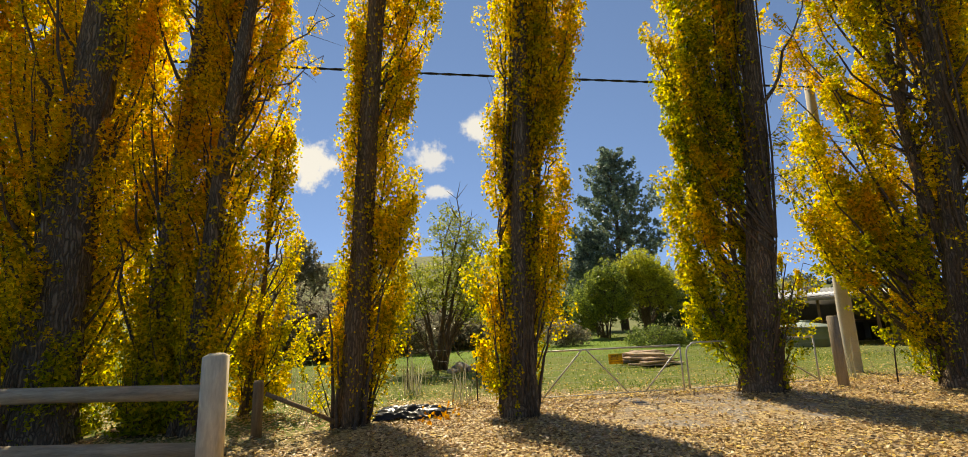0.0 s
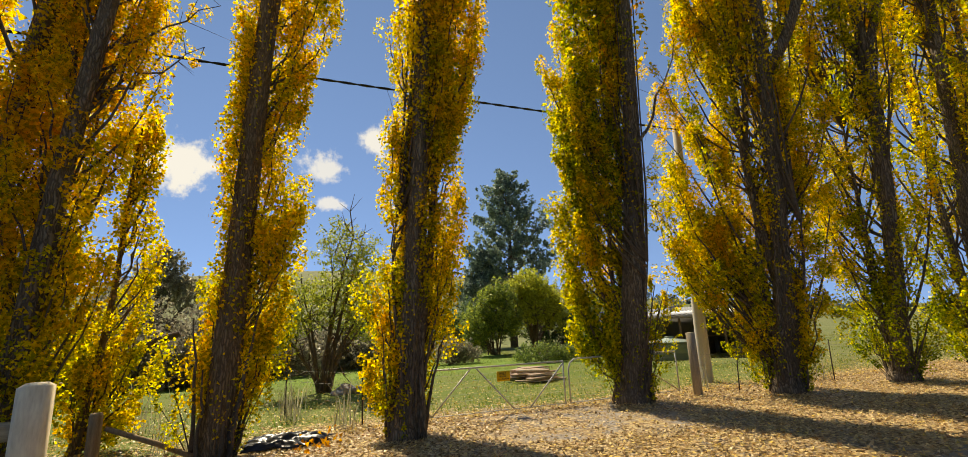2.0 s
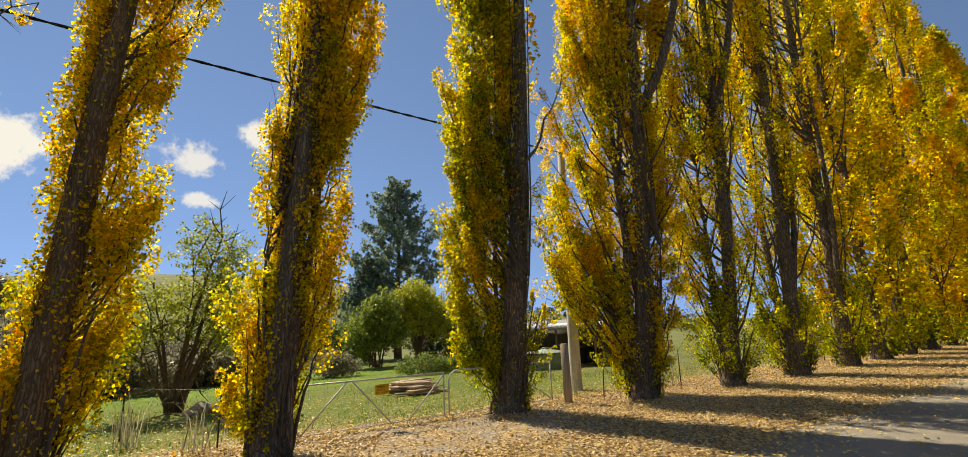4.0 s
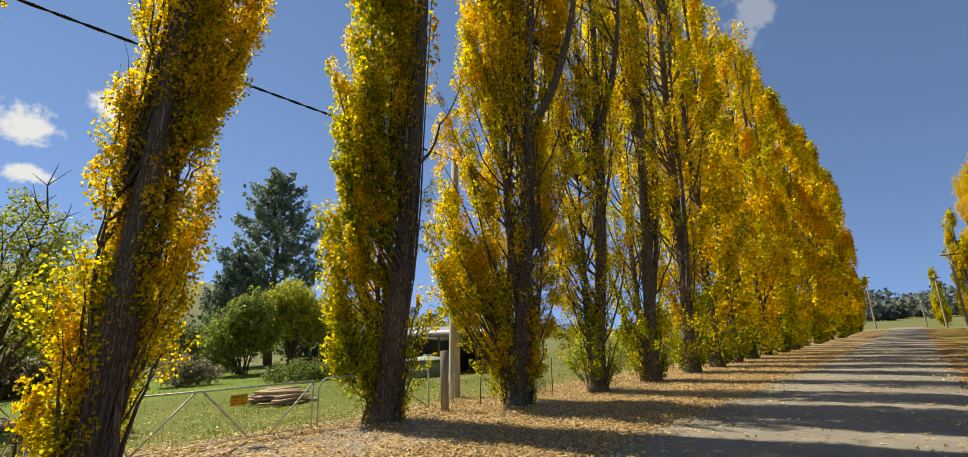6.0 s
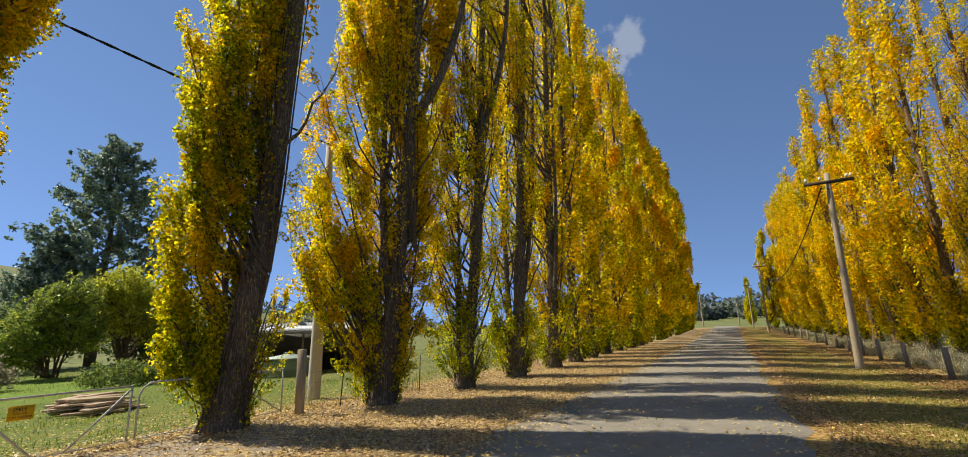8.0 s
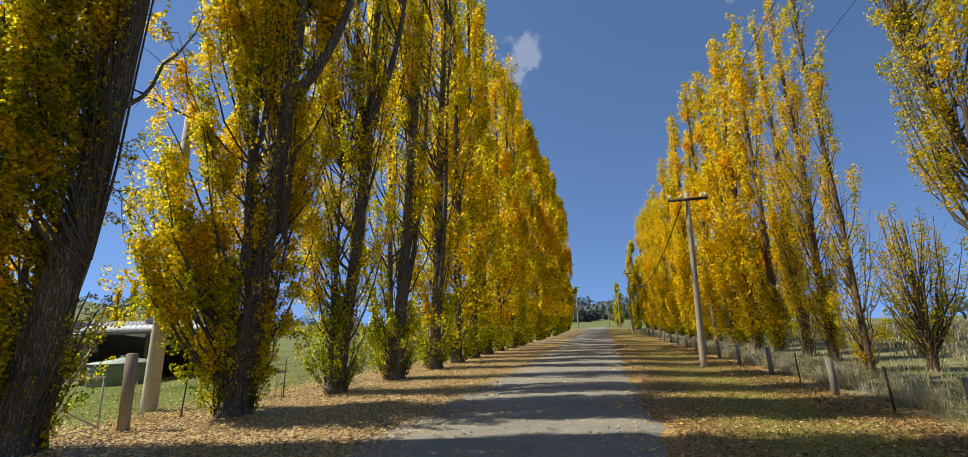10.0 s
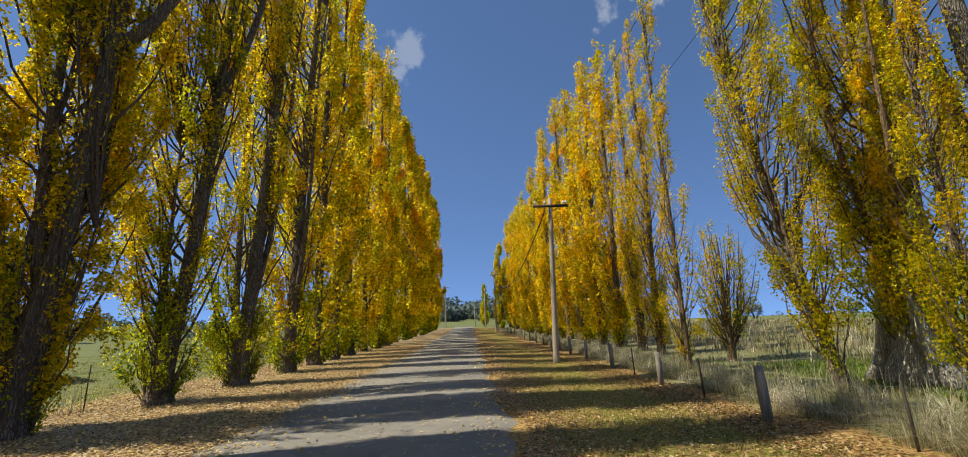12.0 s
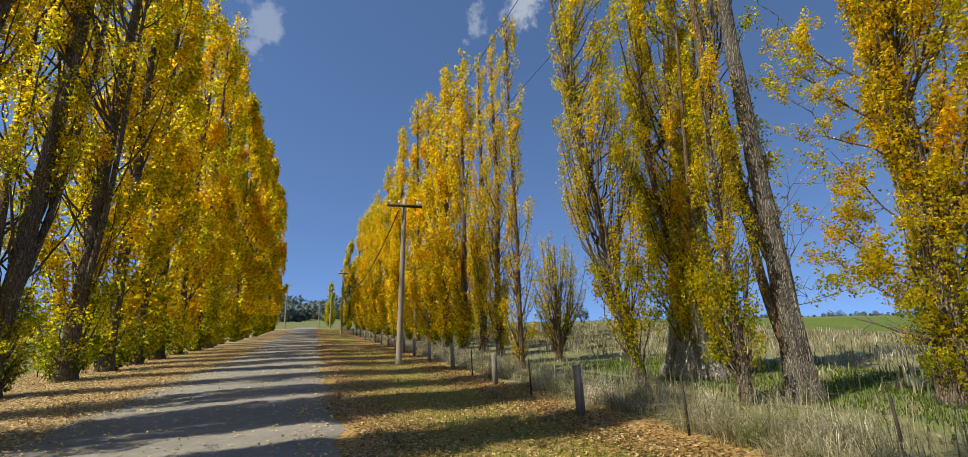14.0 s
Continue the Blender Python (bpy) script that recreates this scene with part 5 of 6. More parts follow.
bush((-17.2, -0.9, 0), ((-0.2, 0.6, 3.5, 0.9, 1.1, 1.2), (0, -0.8, 2.9, 0.9, 1.1, 1.1), (0.2, 1.3, 2.5, 0.8, 0.9, 1.0), (0, 0.5, 5.0, 0.6, 0.9, 1.0), (0.2, -1.4, 1.9, 0.6, 0.7, 0.8), (0.1, 1.5, 4.4, 0.5, 0.7, 0.9)), 13000, 0.075, 0.78, "multi-stemmed willow with thin green leaves", 77, 13,
     name="willow_tree", stem_r=0.065, category="tree", grain=0.17, airy=0.8)
for k, (bx, by, w, h) in enumerate(((-24, -9.0, 2.4, 2.6), (-25, -6.2, 2.4, 2.4), (-26, -3.2, 2.2, 2.2), (-24.5, -11.8, 2.6, 2.8), (-29, -0.6, 2.2, 2.2), (-28, 2.2, 2.0, 1.7), (-33, -6.5, 3.0, 4.4), (-34, -11.5, 3.2, 5.6), (-36, -3.0, 3.0, 3.4), (-38, -15, 3.4, 5.6), (-40, -8.5, 3.2, 4.6))):
    bush((bx, by, 0), ((0, 0, h * 0.55, w * 0.6, w * 0.75, h * 0.5), (0.3, w * 0.6, h * 0.35, w * 0.5, w * 0.55, h * 0.4), (0.0, -w * 0.6, h * 0.4, w * 0.5, w * 0.5, h * 0.4)), 8000, 0.13, 0.55 + 0.12 * (k % 3), "grey-brown half-bare scrub on the creek bank", 80 + k, 22,
         mat=SCRUB, stem_r=0.07, grain=0.17, airy=0.6)
bush((-46, -13.5, 1.0), ((0, 0, 6.4, 2.2, 2.4, 1.5), (0, 2.0, 5.2, 1.6, 1.8, 1.2), (0, -2.2, 4.8, 1.6, 1.8, 1.3), (0, 0.4, 8.0, 1.0, 1.3, 0.9)), 9000, 0.2, 0.8, "dark half-bare tree above the creek scrub", 118, 12, mat=SCRUB, name="creek_tree", stem_r=0.16, category="tree", grain=0.22, airy=0.7)
for k, (sx, sy, sr) in enumerate(((-16.6, -0.2, 0.34), (-16.3, 0.3, 0.26), (-16.5, 0.8, 0.38), (-16.1, -0.5, 0.2), (-16.8, 1.4, 0.3))):
    rk = np.random.default_rng(150 + k)
    rock = bmesh.new()
    bmesh.ops.create_icosphere(rock, subdivisions=3, radius=sr)
    lean3 = rk.normal(size=(5, 3)) * 3 / sr
    for v in rock.verts:
        v.co *= 1 + 0.07 * sum(math.sin(a[0] * v.co.x + a[1] * v.co.y + a[2] * v.co.z) for a in lean3)
        v.co.z = v.co.z * 0.55 + sr * 0.3
    me = bpy.data.meshes.new("stone")
    rock.to_mesh(me)
    rock.free()
    lone("stone", me, FIELD_STONE, "weathered grey stone lying in meadow grass", "stone", "", "stones below the willow", (sx, sy, 0))
rng = np.random.default_rng(91)
log = Shape().tube(((-18.4, -8.2, 0.1), (-18.2, -7.4, 0.75), (-18, -6.6, 1.45), (-17.9, -5.9, 1.95), (-17.9, -5.3, 2.15)), (0.24, 0.2, 0.17, 0.13, 0.09), 9, 0.1, rng)
lone("fallen_log", log, TWIG, "curved dead log propped above the grass", "log")

branch = Shape()
branch.tube(((-1.2, 1.9, 1.5), (-0.7, 1.1, 1.2), (-0.2, 0.3, 0.75), (0.4, -0.7, 0.4), (1.0, -1.6, 0.05)), (0.03, 0.05, 0.075, 0.09, 0.11), 7, 0.1, rng)
for fork, tip, r in (((-0.7, 1.1, 1.2), (-1.3, 1.5, 0.7), 0.03), ((-0.2, 0.3, 0.75), (-0.5, -0.2, 0.05), 0.04), ((-0.7, 1.1, 1.2), (-0.5, 1.7, 1.7), 0.025), ((0.4, -0.7, 0.4), (0.6, -0.2, 1.1), 0.03), ((-0.2, 0.3, 0.75), (-0.1, 0.9, 1.5), 0.025)):
    a, b = np.array(fork), np.array(tip)
    branch.tube(np.stack((a, (a + b) / 2 + rng.normal(size=3) * 0.06, b)), (r, r * 0.7, 0.01), 6, 0.1, rng)
lone("fallen_branch", branch, PALE_BARK, "forked grey dead branch lying in dry pasture", "branch", place=(30, 16.5, float(land(30.0, 16.5))))
for k, (bx, by, h) in enumerate(((88, 120, 6.5), (97, 117, 5.0), (80, 131, 5.2), (112, 126, 6.0))):
    bush((bx, by, 0.4), ((0, 0, h * 0.75, h * 0.35, h * 0.35, h * 0.22), (h * 0.25, 0, h * 0.55, h * 0.25, h * 0.25, h * 0.18), (-h * 0.25, 0, h * 0.6, h * 0.25, h * 0.25, h * 0.15)), 1400, 0.3, 0.62, "pale grey-green gum tree on the far field", 95 + k, 5, name="gum_tree", stem_r=0.12, category="tree", grain=0.3, mat=FAR_LEAVES)
bush((31, 16, 0.0), ((0, 0, 0.6, 1.2, 1.6, 0.6),), 500, 0.1, 0.4, "bare dead branches lying in the pasture", 88, 12, mat=STRAW, stem_r=0.05)

# ---- gate, fences, posts ----
def pipe_gate(label, y0, y1, top, braces, curved, x0=-9.8):
    gate = thing("farm_gate", (x0, y0, 0), label, "gate", "pair of farm gates")
    w = y1 - y0
    r = 0.018
    if curved:
        bow = [(0, 0.0, 0.08), (0, 0.0, top - 0.22), (0, 0.05, top - 0.09), (0, 0.16, top - 0.01), (0, 0.3, top), (0, w, top)]
        part("top_rail", Shape().tube(bow, [r] * 6, 8), STEEL, gate)
    else:
        part("top_rail", Shape().tube(((0, 0, top), (0, w, top)), (r, r), 8), STEEL, gate)
        part("end_upright", Shape().tube(((0, 0, 0.07), (0, 0, top)), (r, r), 8), STEEL, gate)
    part("end_upright", Shape().tube(((0, w, 0.07), (0, w, top + 0.02)), (r, r), 8), STEEL, gate)
    part("bottom_rail", Shape().tube(((0, 0, 0.09), (0, w, 0.09)), (0.009, 0.009), 8), STEEL, gate)
    for a, za, b, zb in braces:
        part("brace", Shape().tube(((0.01, a - y0, za), (0.01, b - y0, zb)), (0.017, 0.017), 8), STEEL, gate)
    mesh = Shape()
    for k in range(1, int(w / 0.3)):
        mesh.tube(((0.012, k * 0.3, 0.09), (0.012, k * 0.3, top)), (0.0016, 0.0016), 4, cap=False)
    for k in range(1, 7):
        mesh.tube(((0.012, 0, 0.09 + k * (top - 0.09) / 7), (0.012, w, 0.09 + k * (top - 0.09) / 7)), (0.0016, 0.0016), 4, cap=False)
    part("wire_netting", mesh, STEEL, gate)


pipe_gate("closed galvanised pipe gate with slanting braces", 0.55, 4.12, 1.0, ((1.9, 1.0, 1.02, 0.09), (2.0, 1.0, 2.85, 0.09), (4.1, 0.95, 3.24, 0.09), (0.57, 0.9, 1.0, 0.09)), False)
pipe_gate("galvanised pipe gate with a curved corner", 4.25, 7.35, 1.04, ((5.9, 0.98, 7.3, 0.12),), True)


def writing(text, size, place, parent, mat):
    cu = bpy.data.curves.new("words", "FONT")
    cu.body, cu.size, cu.extrude = text, size, 0.0012
    tmp = bpy.data.objects.new("words", cu)
    me = bpy.data.meshes.new_from_object(tmp)
    bpy.data.objects.remove(tmp)
    me.transform(Matrix.Rotation(math.pi / 2, 4, "Z") @ Matrix.Rotation(math.pi / 2, 4, "X"))
    me.transform(Matrix.Translation(place))
    whole = bmesh.new()
    whole.from_mesh(me)
    bmesh.ops.remove_doubles(whole, verts=whole.verts, dist=0.00005)
    left = set(whole.verts)
    while left:
        seen, todo = set(), [min(left, key=lambda v: (v.co.y, v.co.z))]
        while todo:
            v = todo.pop()
            if v not in seen:
                seen.add(v)
                todo += [e.other_vert(v) for e in v.link_edges]
        left -= seen
        order = list(seen)
        spot = {v: i for i, v in enumerate(order)}
        faces = [[spot[v] for v in f.verts] for f in whole.faces if f.verts[0] in seen]
        glyph = bpy.data.meshes.new("letter")
        glyph.from_pydata([v.co[:] for v in order], [], faces)
        part("letter", glyph, mat, parent)
    whole.free()


sign = thing("warning_sign", (-9.765, 2.47, 0.68), "small yellow plastic sign wired to the gate", "sign")
board = part("board", Shape().box((0, 0.155, 0.105), (0.006, 0.31, 0.21)), SIGN_YELLOW, sign)
writing("SMILE", 0.068, (0.005, 0.05, 0.135), board, SIGN_BLACK)
writing("YOU'RE", 0.05, (0.005, 0.05, 0.08), board, SIGN_BLACK)
writing("ON CAMERA", 0.045, (0.005, 0.03, 0.03), board, SIGN_BLACK)

lone("gate_post", Shape().box((0, 0, 0.67), (0.17, 0.15, 1.64), 0.3, 0.012), GREY_WOOD, "square weathered grey wooden gate post", "post", place=(-9.35, 7.5, 0))

pole = thing("concrete_pole", (-11.3, 9.72, 0), "tapered pale concrete power pole with pole-top cable", "pole")
part("shaft", Shape().tube([(0, 0.028 * z, z) for z in (-0.2, 0, 2, 4, 6, 8.55)], [0.19 - 0.009 * z for z in (0, 0, 2, 4, 6, 8.55)], 8), CONCRETE, pole)
part("bracket", Shape().box((0.08, 0.24, 8.0), (0.16, 0.08, 0.1)), DARK_STEEL, pole)


def sag_line(name, a, b, drop, r, label, mat, steps=40, twist=0.0):
    q = np.linspace(0, 1, steps)[:, None]
    pts = np.array(a) + (np.array(b) - np.array(a)) * q
    pts[:, 2] -= drop * 4 * (q * (1 - q))[:, 0]
    s = Shape()
    if twist:
        for ph in (0, math.pi):
            w = q[:, 0] * twist * 6.283 + ph
            s.tube(pts + r * 0.8 * np.stack((np.cos(w), 0 * w, np.sin(w)), 1), [r] * steps, 5)
    else:
        s.tube(pts, [r] * steps, 5)
    return lone(name, s, mat, label, "cable")


sag_line("power_cable", (-11.2, 9.95, 8.0), (-10.0, -31, 8.6), 0.32, 0.019, "black twisted overhead power cable", RUBBER, 260, 45)


def timber_pole(x, y, height, lean, arm, label, r=0.15):
    z0 = float(rise(y))
    p = thing("power_pole", (x, y, z0), label, "pole", "power poles")
    part("shaft", Shape().tube([(lean * z, 0, z) for z in (-0.2, 0, 2, 4, 6, height)], [r, r, r * 0.92, r * 0.84, r * 0.76, r * 0.66], 12, 0.03, np.random.default_rng(3)), GREY_WOOD, p)
    if arm:
        cx = lean * arm
        bar = part("crossarm", Shape().box((cx, -0.14, arm), (1.7, 0.1, 0.12)), DARK_STEEL, p)
        for dx in (-0.76, -0.28, 0.62, 0.76):
            part("insulator", Shape().tube([(cx + dx, -0.14, arm + z) for z in (0.05, 0.12, 0.125, 0.19, 0.21, 0.26)], (0.02, 0.022, 0.06, 0.06, 0.04, 0.035), 8), GLASSY, bar)
        for sgn in (-1, 1):
            part("arm_stay", Shape().tube(((cx, -0.12, arm - 0.32), (cx + sgn * 0.42, -0.13, arm - 0.04)), (0.012, 0.012), 5), DARK_STEEL, p)
    return p


timber_pole(4.0, 22.3, 7.75, 0.02, 7.35, "weathered timber power pole with crossarm", 0.15)
timber_pole(4.4, 80, 10.4, 0.0, 9.6, "distant timber power pole at the roadside", 0.17)
timber_pole(3.8, 118, 9.5, 0.0, 8.9, "distant timber power pole at the roadside", 0.17)
timber_pole(-6.3, 122, 11.0, 0.0, 10.2, "distant timber power pole past the avenue", 0.17)
timber_pole(1.5, 150, 6.0, 0.0, 5.4, "distant timber power pole past the avenue", 0.17)
sag_line("power_cable", (3.9, 22.4, 7.2), (4.4, 80, 9.8), 2.8, 0.02, "black twisted service cable between poles", RUBBER, 220, 60)
sag_line("power_wire", (3.4, 22.2, 7.6), (4.4, -40, 9.0), 0.25, 0.006, "thin overhead wire above the verge", RUBBER)
sag_line("power_wire", (4.9, 22.2, 7.6), (5.9, -40, 9.0), 0.25, 0.006, "thin overhead wire above the verge", RUBBER)

# white rail fence
fence = thing("rail_fence", (-5.6, -3.665, 0), "white-topped post and grey wooden rail fence", "fence")
part("post", Shape().box((0, 0, 0.67), (0.25, 0.24, 1.6), 0.2, 0.035), WHITE_PAINT, fence, "flaking white painted post")
part("post", Shape().box((-0.05, -4.6, 0.67), (0.25, 0.24, 1.6), 0.1, 0.035), WHITE_PAINT, fence, "flaking white painted post")
for z0, z1 in ((1.06, 1.15), (0.47, 0.60)):
    rail = Shape().tube([(0.0, -0.08, z0), (-0.01, -1.5, z0 * 0.5 + z1 * 0.5 + 0.01), (-0.02, -3, z1), (-0.05, -4.6, z1)], [0.083, 0.08, 0.086, 0.084], 8, 0.08, np.random.default_rng(5))
    part("rail", rail, RAIL_WOOD, fence)
stub = thing("fence_post", (-8.35, -4.1, 0), "round brown wooden post with a slipped rail", "post")
part("post", Shape().tube(((0, 0, -0.1), (0, 0, 0.84), (0, 0, 0.88)), (0.085, 0.083, 0.07), 14, 0.03, rng), POST_WOOD, stub)
part("slipped_rail", Shape().tube(((-0.05, 0.1, 0.66), (-0.2, 0.7, 0.36), (-0.3, 1.25, 0.06)), (0.035, 0.04, 0.038), 7, 0.1, rng), POST_WOOD, stub)


def picket(x, y, h, lean, label, group, r=0.022, mat=None):
    p = Shape().tube(((0, 0, -0.15), (lean[0] * 0.5, lean[1] * 0.5, h * 0.5), (lean[0], lean[1], h)), (r, r, r * 0.9), 6, 0.08, np.random.default_rng(int(abs(x * 7 + y * 13)) + 1))
    lone("fence_post", p, mat or DARK_STEEL, label, "post", "", group, (x, y, float(land(x, y))))


WEST_POSTS = ((-9.3, 8.75, (0.0, 0.12), 1.05), (-9.2, 12.1, (0, 0.06), 1.1), (-9.3, 15.0, (0, 0.2), 1.1), (-9.3, 18.6, (0, -0.1), 1.1), (-9.4, 23, (0, 0.05), 1.1), (-9.5, 27, (0, 0.05), 1.1), (-13.0, -1.85, (0, 0), 1.45), (-10.2, -0.3, (0, 0), 1.1))
for x, y, ln, h in WEST_POSTS:
    picket(x, y, h, ln, "rusty steel picket of a wire fence", "western wire fence", 0.016)
EAST_POSTS = ((5.35, 8.8, 0.95, 0.09), (5.5, 13.9, 0.9, 0.085), (5.6, 18.9, 0.95, 0.09), (5.7, 23.4, 0.95, 0.085), (5.75, 27.4, 0.95, 0.085), (5.8, 31, 0.95, 0.08), (5.85, 34.6, 0.95, 0.08), (5.9, 38.5, 0.95, 0.08), (5.95, 43, 0.95, 0.08),
              (6.0, 48, 0.95, 0.08), (6.0, 53, 0.95, 0.08), (6.0, 58, 0.95, 0.08), (6.0, 64, 0.95, 0.08), (6.0, 70, 0.95, 0.08), (6.0, 76, 0.95, 0.08))
for x, y, h, r in EAST_POSTS:
    picket(x, y, h, (-0.04, 0.02), "round grey weathered wooden fence post", "eastern wire fence", r, FENCE_WOOD)
for x, y, h in ((6.0, 6.6, 0.92), (7.2, 4.3, 0.85), (7.7, 9.7, 0.8), (5.5, 11.4, 0.9), (5.6, 16.4, 0.9)):
    picket(x, y, h, (-0.03, 0.05), "thin dark steel picket in dry grass", "eastern wire fence")


def wires(line, heights, label):
    fence = thing("wire_fence", (line[0][0], line[0][1], 0), label, "fence wire")
    o = np.array((line[0][0], line[0][1], 0.0))
    for h in heights:
        pts = []
        for (xa, ya), (xb, yb) in zip(line[:-1], line[1:]):
            for q in (0.0, 0.25, 0.5, 0.75):
                x, y = xa + (xb - xa) * q, ya + (yb - ya) * q
                pts.append((x, y, h + float(land(x, y)) - 0.1 * q * (1 - q)))
        pts.append((xb, yb, h + float(land(xb, yb))))
        s = Shape().tube(np.array(pts) - o, [0.0025] * len(pts), 4, cap=False)
        part("wire", s, WIRE, fence)


wires([(8.6, 1.0), (7.2, 4.3), (6.0, 6.6)] + [p[:2] for p in EAST_POSTS], (0.35, 0.6, 0.82), "sagging galvanised wires of the eastern fence")
wires([(-9.35, 7.5)] + [p[:2] for p in WEST_POSTS[:6]], (0.4, 0.7, 0.95), "sagging galvanised wires of the western fence")
wires([(-13.0, -1.85), (-10.2, -0.3), (-9.8, 0.5)], (0.45, 0.8, 1.05), "slack galvanised wires beside the gate")

# ---- shed, tank, timber, rubbish ----
def build_shed():
    shed = thing("farm_shed", (-20.5, 18.6, 0), "low open-fronted farm shed with pale iron roof", "shed")
    shed.rotation_euler = (0, 0, radians(-38))
    w, d, h = 6.2, 4.0, 2.12
    n = 60
    verts, quads = [], []
    for i in range(n + 1):
        yy = -w / 2 - 0.25 + (w + 0.5) * i / n
        zz = 0.02 * (1 if i % 2 else -1)
        for xx, zb in ((d / 2 + 0.35, h + 0.02), (-d / 2 - 0.3, h + 0.3)):
            verts += [(xx, yy, zb + zz), (xx, yy, zb + zz + 0.012)]
    for i in range(n):
        a, b = i * 4, i * 4 + 4
        quads += [(a, b, b + 2, a + 2), (a + 1, a + 3, b + 3, b + 1), (a, a + 1, b + 1, b), (a + 2, b + 2, b + 3, a + 3)]
    part("roof", fast_mesh("roof", verts, quads), ROOF_IRON, shed)
    part("fascia", Shape().box((d / 2 + 0.32, 0, h - 0.08), (0.04, w + 0.4, 0.16)), SHED_BOARD, shed)
    part("wall", Shape().box((-d / 2, 0, h / 2 + 0.05), (0.08, w, h + 0.1)), SHED_BOARD, shed)
    for y in (-w / 2, w / 2):
        part("wall", Shape().box((0, y, h / 2), (d, 0.08, h)), SHED_BOARD, shed)
    for y in (-w / 2 + 0.1, -w / 6, w / 6, w / 2 - 0.1):
        part("post", Shape().tube(((d / 2, y, 0), (d / 2, y, h)), (0.07, 0.06), 8), POST_WOOD, shed)
    part("panel", Shape().box((d / 2 - 0.05, w / 2 - 0.9, 0.9), (0.05, 1.5, 1.8)), SHED_BOARD, shed)
    part("panel", Shape().box((d / 2 + 0.06, w / 2 - 0.55, 0.85), (0.03, 0.7, 1.6)), ROOF_IRON, shed, "pale loose iron sheet leaning on the front")
    part("prop", Shape().tube(((d / 2 + 1.5, -w / 2 - 0.3, 0), (d / 2 + 0.1, -w / 2 + 0.25, 1.5)), (0.05, 0.045), 7), GREY_WOOD, shed)
    part("shelf", Shape().box((-d / 2 + 0.6, 0.3, 0.95), (0.7, w * 0.6, 0.05)), TIMBER, shed)
    for y in (-1.2, -0.4, 0.5, 1.3):
        part("drum", Shape().tube([(-0.3, y, z) for z in (0, 0.02, 0.44, 0.46, 0.86, 0.88)], (0.27, 0.29, 0.29, 0.3, 0.29, 0.27), 14), DARK_STEEL, shed)


build_shed()
tank = thing("water_tank", (-19.3, 15.5, 0), "squat green water tank with pale conical lid", "tank")
part("drum", Shape().tube([(0, 0, z) for z in (0, 0.05, 0.3, 0.34, 0.38, 0.6, 0.64, 0.68, 0.82)], (1.2, 1.22, 1.22, 1.25, 1.22, 1.22, 1.25, 1.22, 1.2), 28), TANK_GREEN, tank)
part("lid", Shape().tube([(0, 0, z) for z in (0.82, 0.86, 1.0, 1.04)], (1.27, 1.24, 0.3, 0.25), 28), TANK_LID, tank, "pale green conical lid")
part("hatch", Shape().tube([(0, 0, z) for z in (1.04, 1.1, 1.11)], (0.24, 0.24, 0.2), 16), TANK_GREEN, tank)


def build_barn():
    """A long low building behind the shed: grey board walls under two silver roof slopes with a gutter."""
    barn = thing("farm_building", (-31.5, 25.2, 0), "long low grey farm building with silver iron roof", "building")
    barn.rotation_euler = (0, 0, radians(-38))
    w, d, eave, ridge = 9.0, 5.0, 2.2, 2.95
    part("wall", Shape().box((d / 2, 0, eave / 2), (0.1, w, eave)), SHED_BOARD, barn)
    part("wall", Shape().box((-d / 2, 0, eave / 2), (0.1, w, eave)), SHED_BOARD, barn)
    for y in (-w / 2 + 0.05, w / 2 - 0.05):
        part("wall", Shape().box((0, y, eave / 2), (d - 0.1, 0.1, eave)), SHED_BOARD, barn)
        gable = bpy.data.meshes.new("gable")
        gable.from_pydata([(x, y + dy, z) for dy in (-0.05, 0.05) for x, z in ((-d / 2, eave), (d / 2, eave), (0, ridge - 0.04))], [], [(0, 1, 2), (5, 4, 3), (0, 3, 4, 1), (1, 4, 5, 2), (2, 5, 3, 0)])
        part("gable", gable, SHED_BOARD, barn)
    for sgn in (-1, 1):
        verts, quads = [], []
        n = 90
        for i in range(n + 1):
            yy = -w / 2 - 0.3 + (w + 0.6) * i / n
            zz = 0.018 * (1 if i % 2 else -1)
            for xx, zb in ((sgn * (d / 2 + 0.35), eave - 0.06), (0.0, ridge)):
                verts += [(xx, yy, zb + zz), (xx, yy, zb + zz + 0.012)]
        for i in range(n):
            a, b = i * 4, i * 4 + 4
            quads += [(a, b, b + 2, a + 2), (a + 1, a + 3, b + 3, b + 1), (a, a + 1, b + 1, b), (a + 2, b + 2, b + 3, a + 3)]
        part("roof", fast_mesh("roof", verts, quads), OLD_IRON, barn)
    part("gutter", Shape().tube(((d / 2 + 0.4, -w / 2 - 0.3, eave - 0.08), (d / 2 + 0.4, w / 2 + 0.3, eave - 0.08)), (0.06, 0.06), 8), STEEL, barn)
    part("vent", Shape().box((0.4, 1.2, ridge - 0.02), (0.5, 0.5, 0.34), 0, 0.02), STEEL, barn)


build_barn()
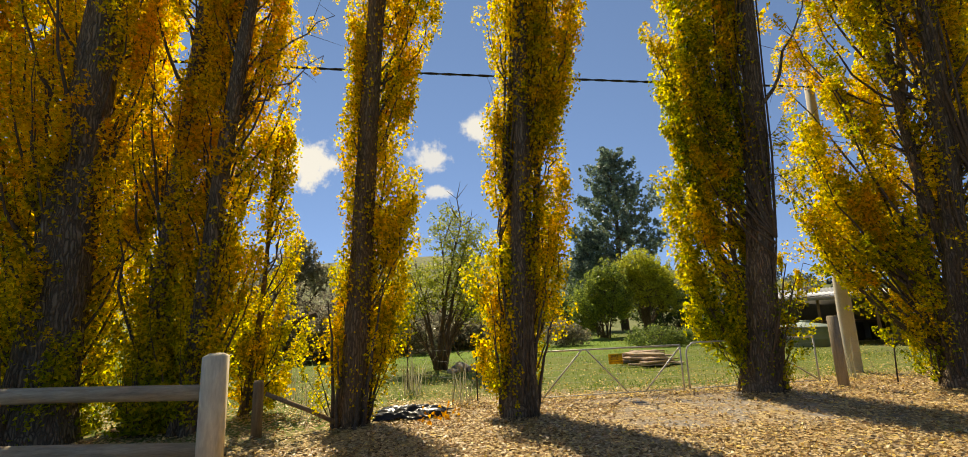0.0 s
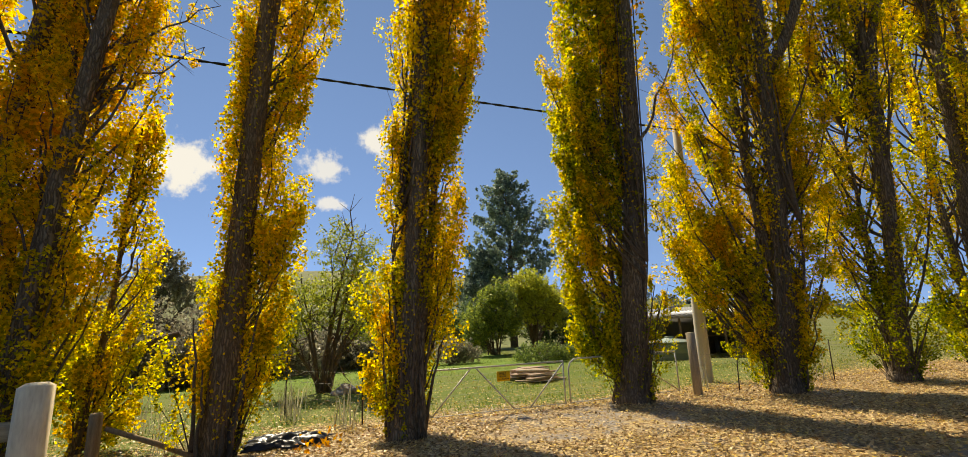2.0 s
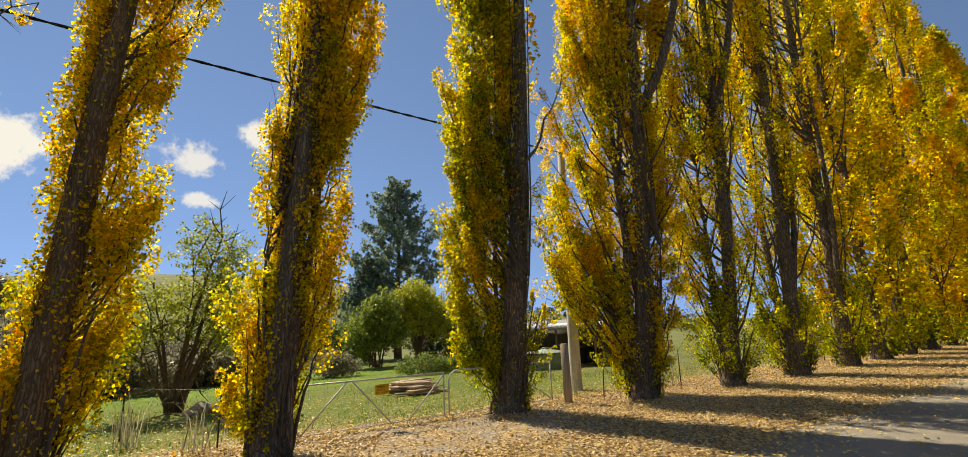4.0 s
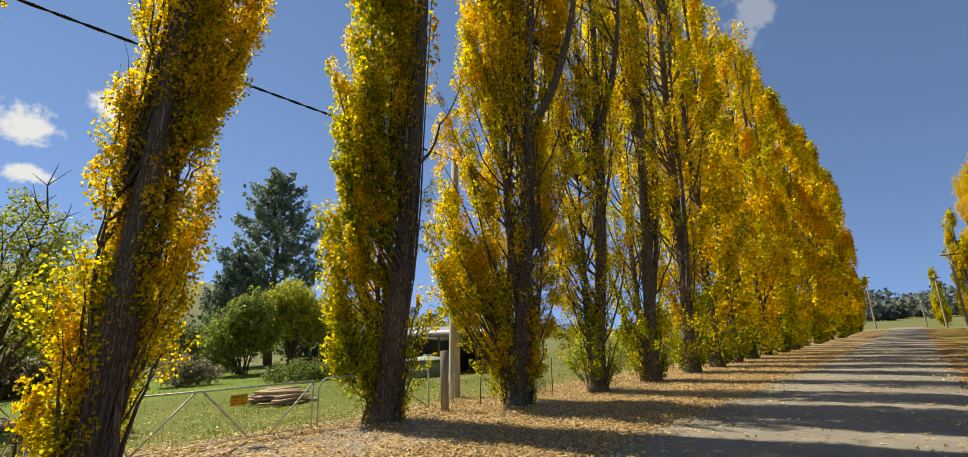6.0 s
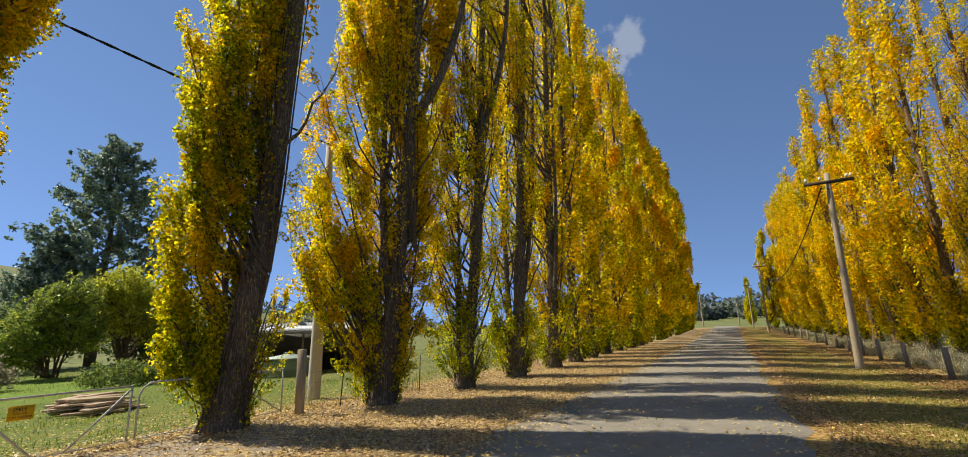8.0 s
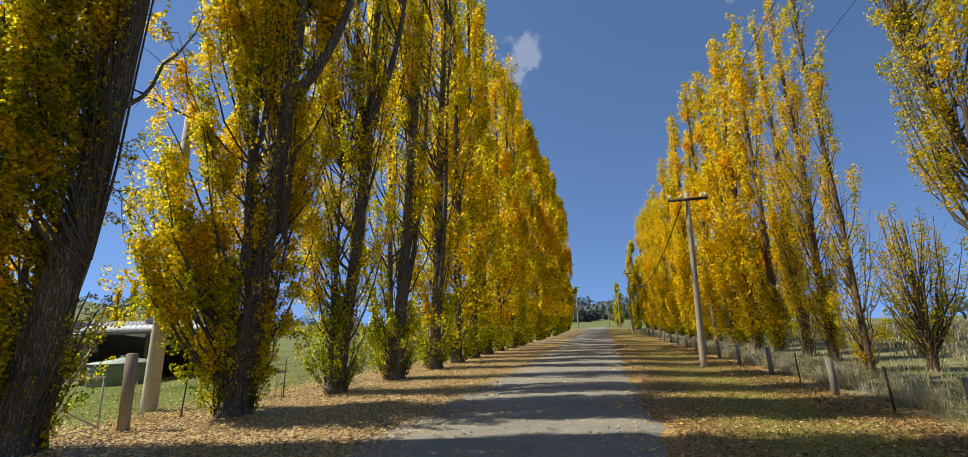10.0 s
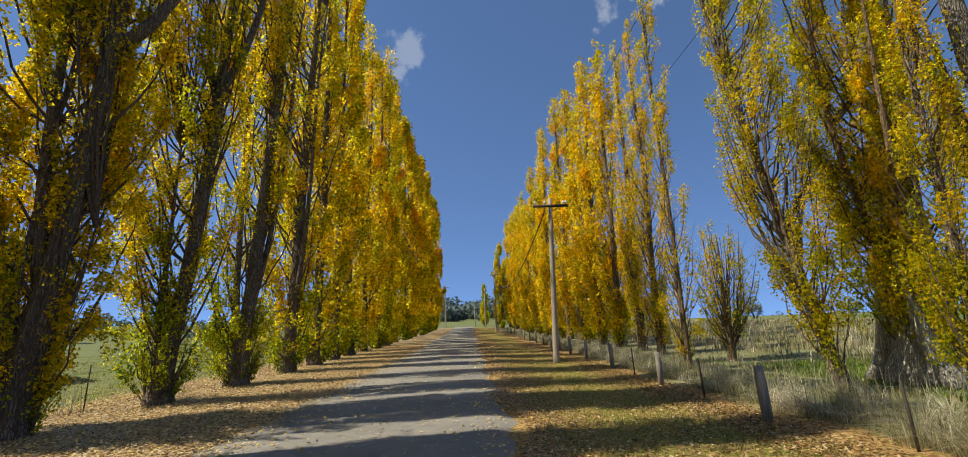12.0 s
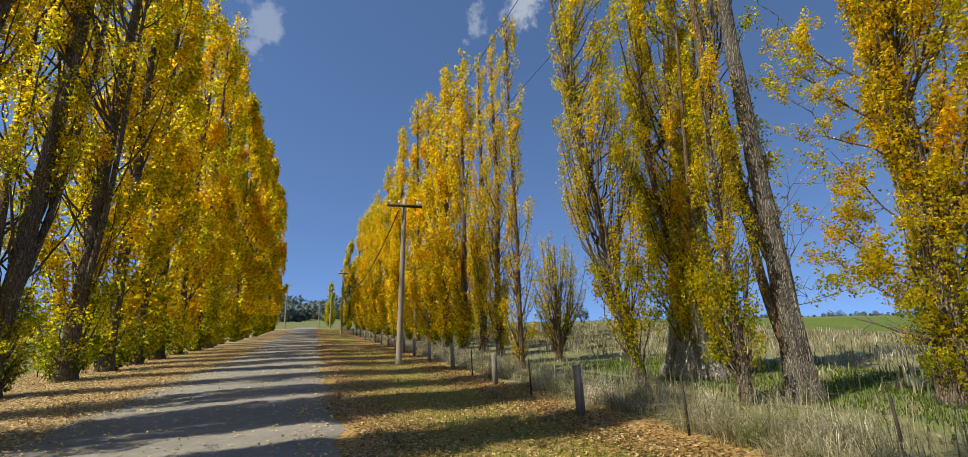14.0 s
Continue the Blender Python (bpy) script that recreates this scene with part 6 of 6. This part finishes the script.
for k, (px, py, ph) in enumerate(((-49, 38.0, 7.2), (-50, 40.4, 8.0), (-51, 43.4, 6.2))):
    poplar((px, py, 0), ph, "young golden poplar far behind the sheds", ((0.6, -0.7, 0.7), (3, -0.9, 0.9), (ph, -0.1, 0.1)), 0.1, leaves=3000, seed=140 + k, tone=0.42, limbs=30, shoots=3, tuft=0.8, per=26, size=0.2, ribs=0, cut=40, group="")

stack = thing("timber_stack", (-15.9, 6.3, 0), "loose stack of old reddish planks and sheets", "timber")
for i in range(34):
    lay, k = divmod(i, 9)
    s = Shape().box((0, 0, 0), (rng.uniform(0.12, 0.3), rng.uniform(0.6, 1.5), rng.uniform(0.03, 0.07)), 0, 0.004)
    p = part("plank", s, TIMBER if i % 3 else RAIL_WOOD, stack)
    p.location = (-0.9 + 0.24 * k + rng.uniform(-0.05, 0.05), rng.uniform(-0.5, 0.5), 0.06 + 0.09 * lay + rng.uniform(0, 0.015))
    p.rotation_euler = (rng.uniform(-0.03, 0.03), rng.uniform(-0.05, 0.05), rng.uniform(-0.8, 0.8))

def crumpled(name, place, size, label, seed):
    """A crumpled sheet of thin plastic lying in folds."""
    rg = np.random.default_rng(seed)
    n = 30
    u, v = np.meshgrid(np.linspace(-1, 1, n), np.linspace(-1, 1, n), indexing="ij")
    edge = 1 - np.clip(np.maximum(np.abs(u), np.abs(v)), 0, 1) ** 3
    z = np.zeros_like(u)
    for _ in range(9):
        a, ph, f = rg.uniform(0, 6.28), rg.uniform(0, 6.28), rg.uniform(3, 10)
        z += np.abs(np.sin(f * (u * math.cos(a) + v * math.sin(a)) + ph)) * 0.22
    z = z / z.max() * size[2] * (0.25 + 0.75 * edge)
    rag = 1 + 0.12 * np.sin(u * 7 + v * 5) + 0.06 * rg.normal(size=u.shape)
    top = np.stack((u * size[0] * rag, v * size[1] * rag, z + 0.02), 2).reshape(-1, 3)
    i, j = np.meshgrid(np.arange(n - 1), np.arange(n - 1), indexing="ij")
    a = (i * n + j).ravel()
    me = fast_mesh(name, top, np.stack((a, a + n, a + n + 1, a + 1), 1))
    ob = lone(name, me, PLASTIC, label, "rubbish", place=place)
    th = ob.modifiers.new("thickness", "SOLIDIFY")
    th.thickness = 0.006


crumpled("plastic_sheet", (-9.2, -1.65, 0.0), (0.42, 0.62, 0.22), "crumpled shiny black plastic sheet on leaves", 4)
twigs = np.random.default_rng(15)
n = 46
c = np.stack((-8.35 + twigs.normal(size=n) * 0.14, -1.2 + twigs.normal(size=n) * 0.18, 0.06 + np.abs(twigs.normal(size=n)) * 0.13), 1)
lone("dead_twigs", leaf_cloud("dead_twigs", c, twigs.uniform(0.05, 0.1, n), np.full(n, 0.98) + twigs.normal(size=n) * 0.03, twigs), POPLAR, "rusty orange dead leafy twigs on litter", "twigs", "stuff")
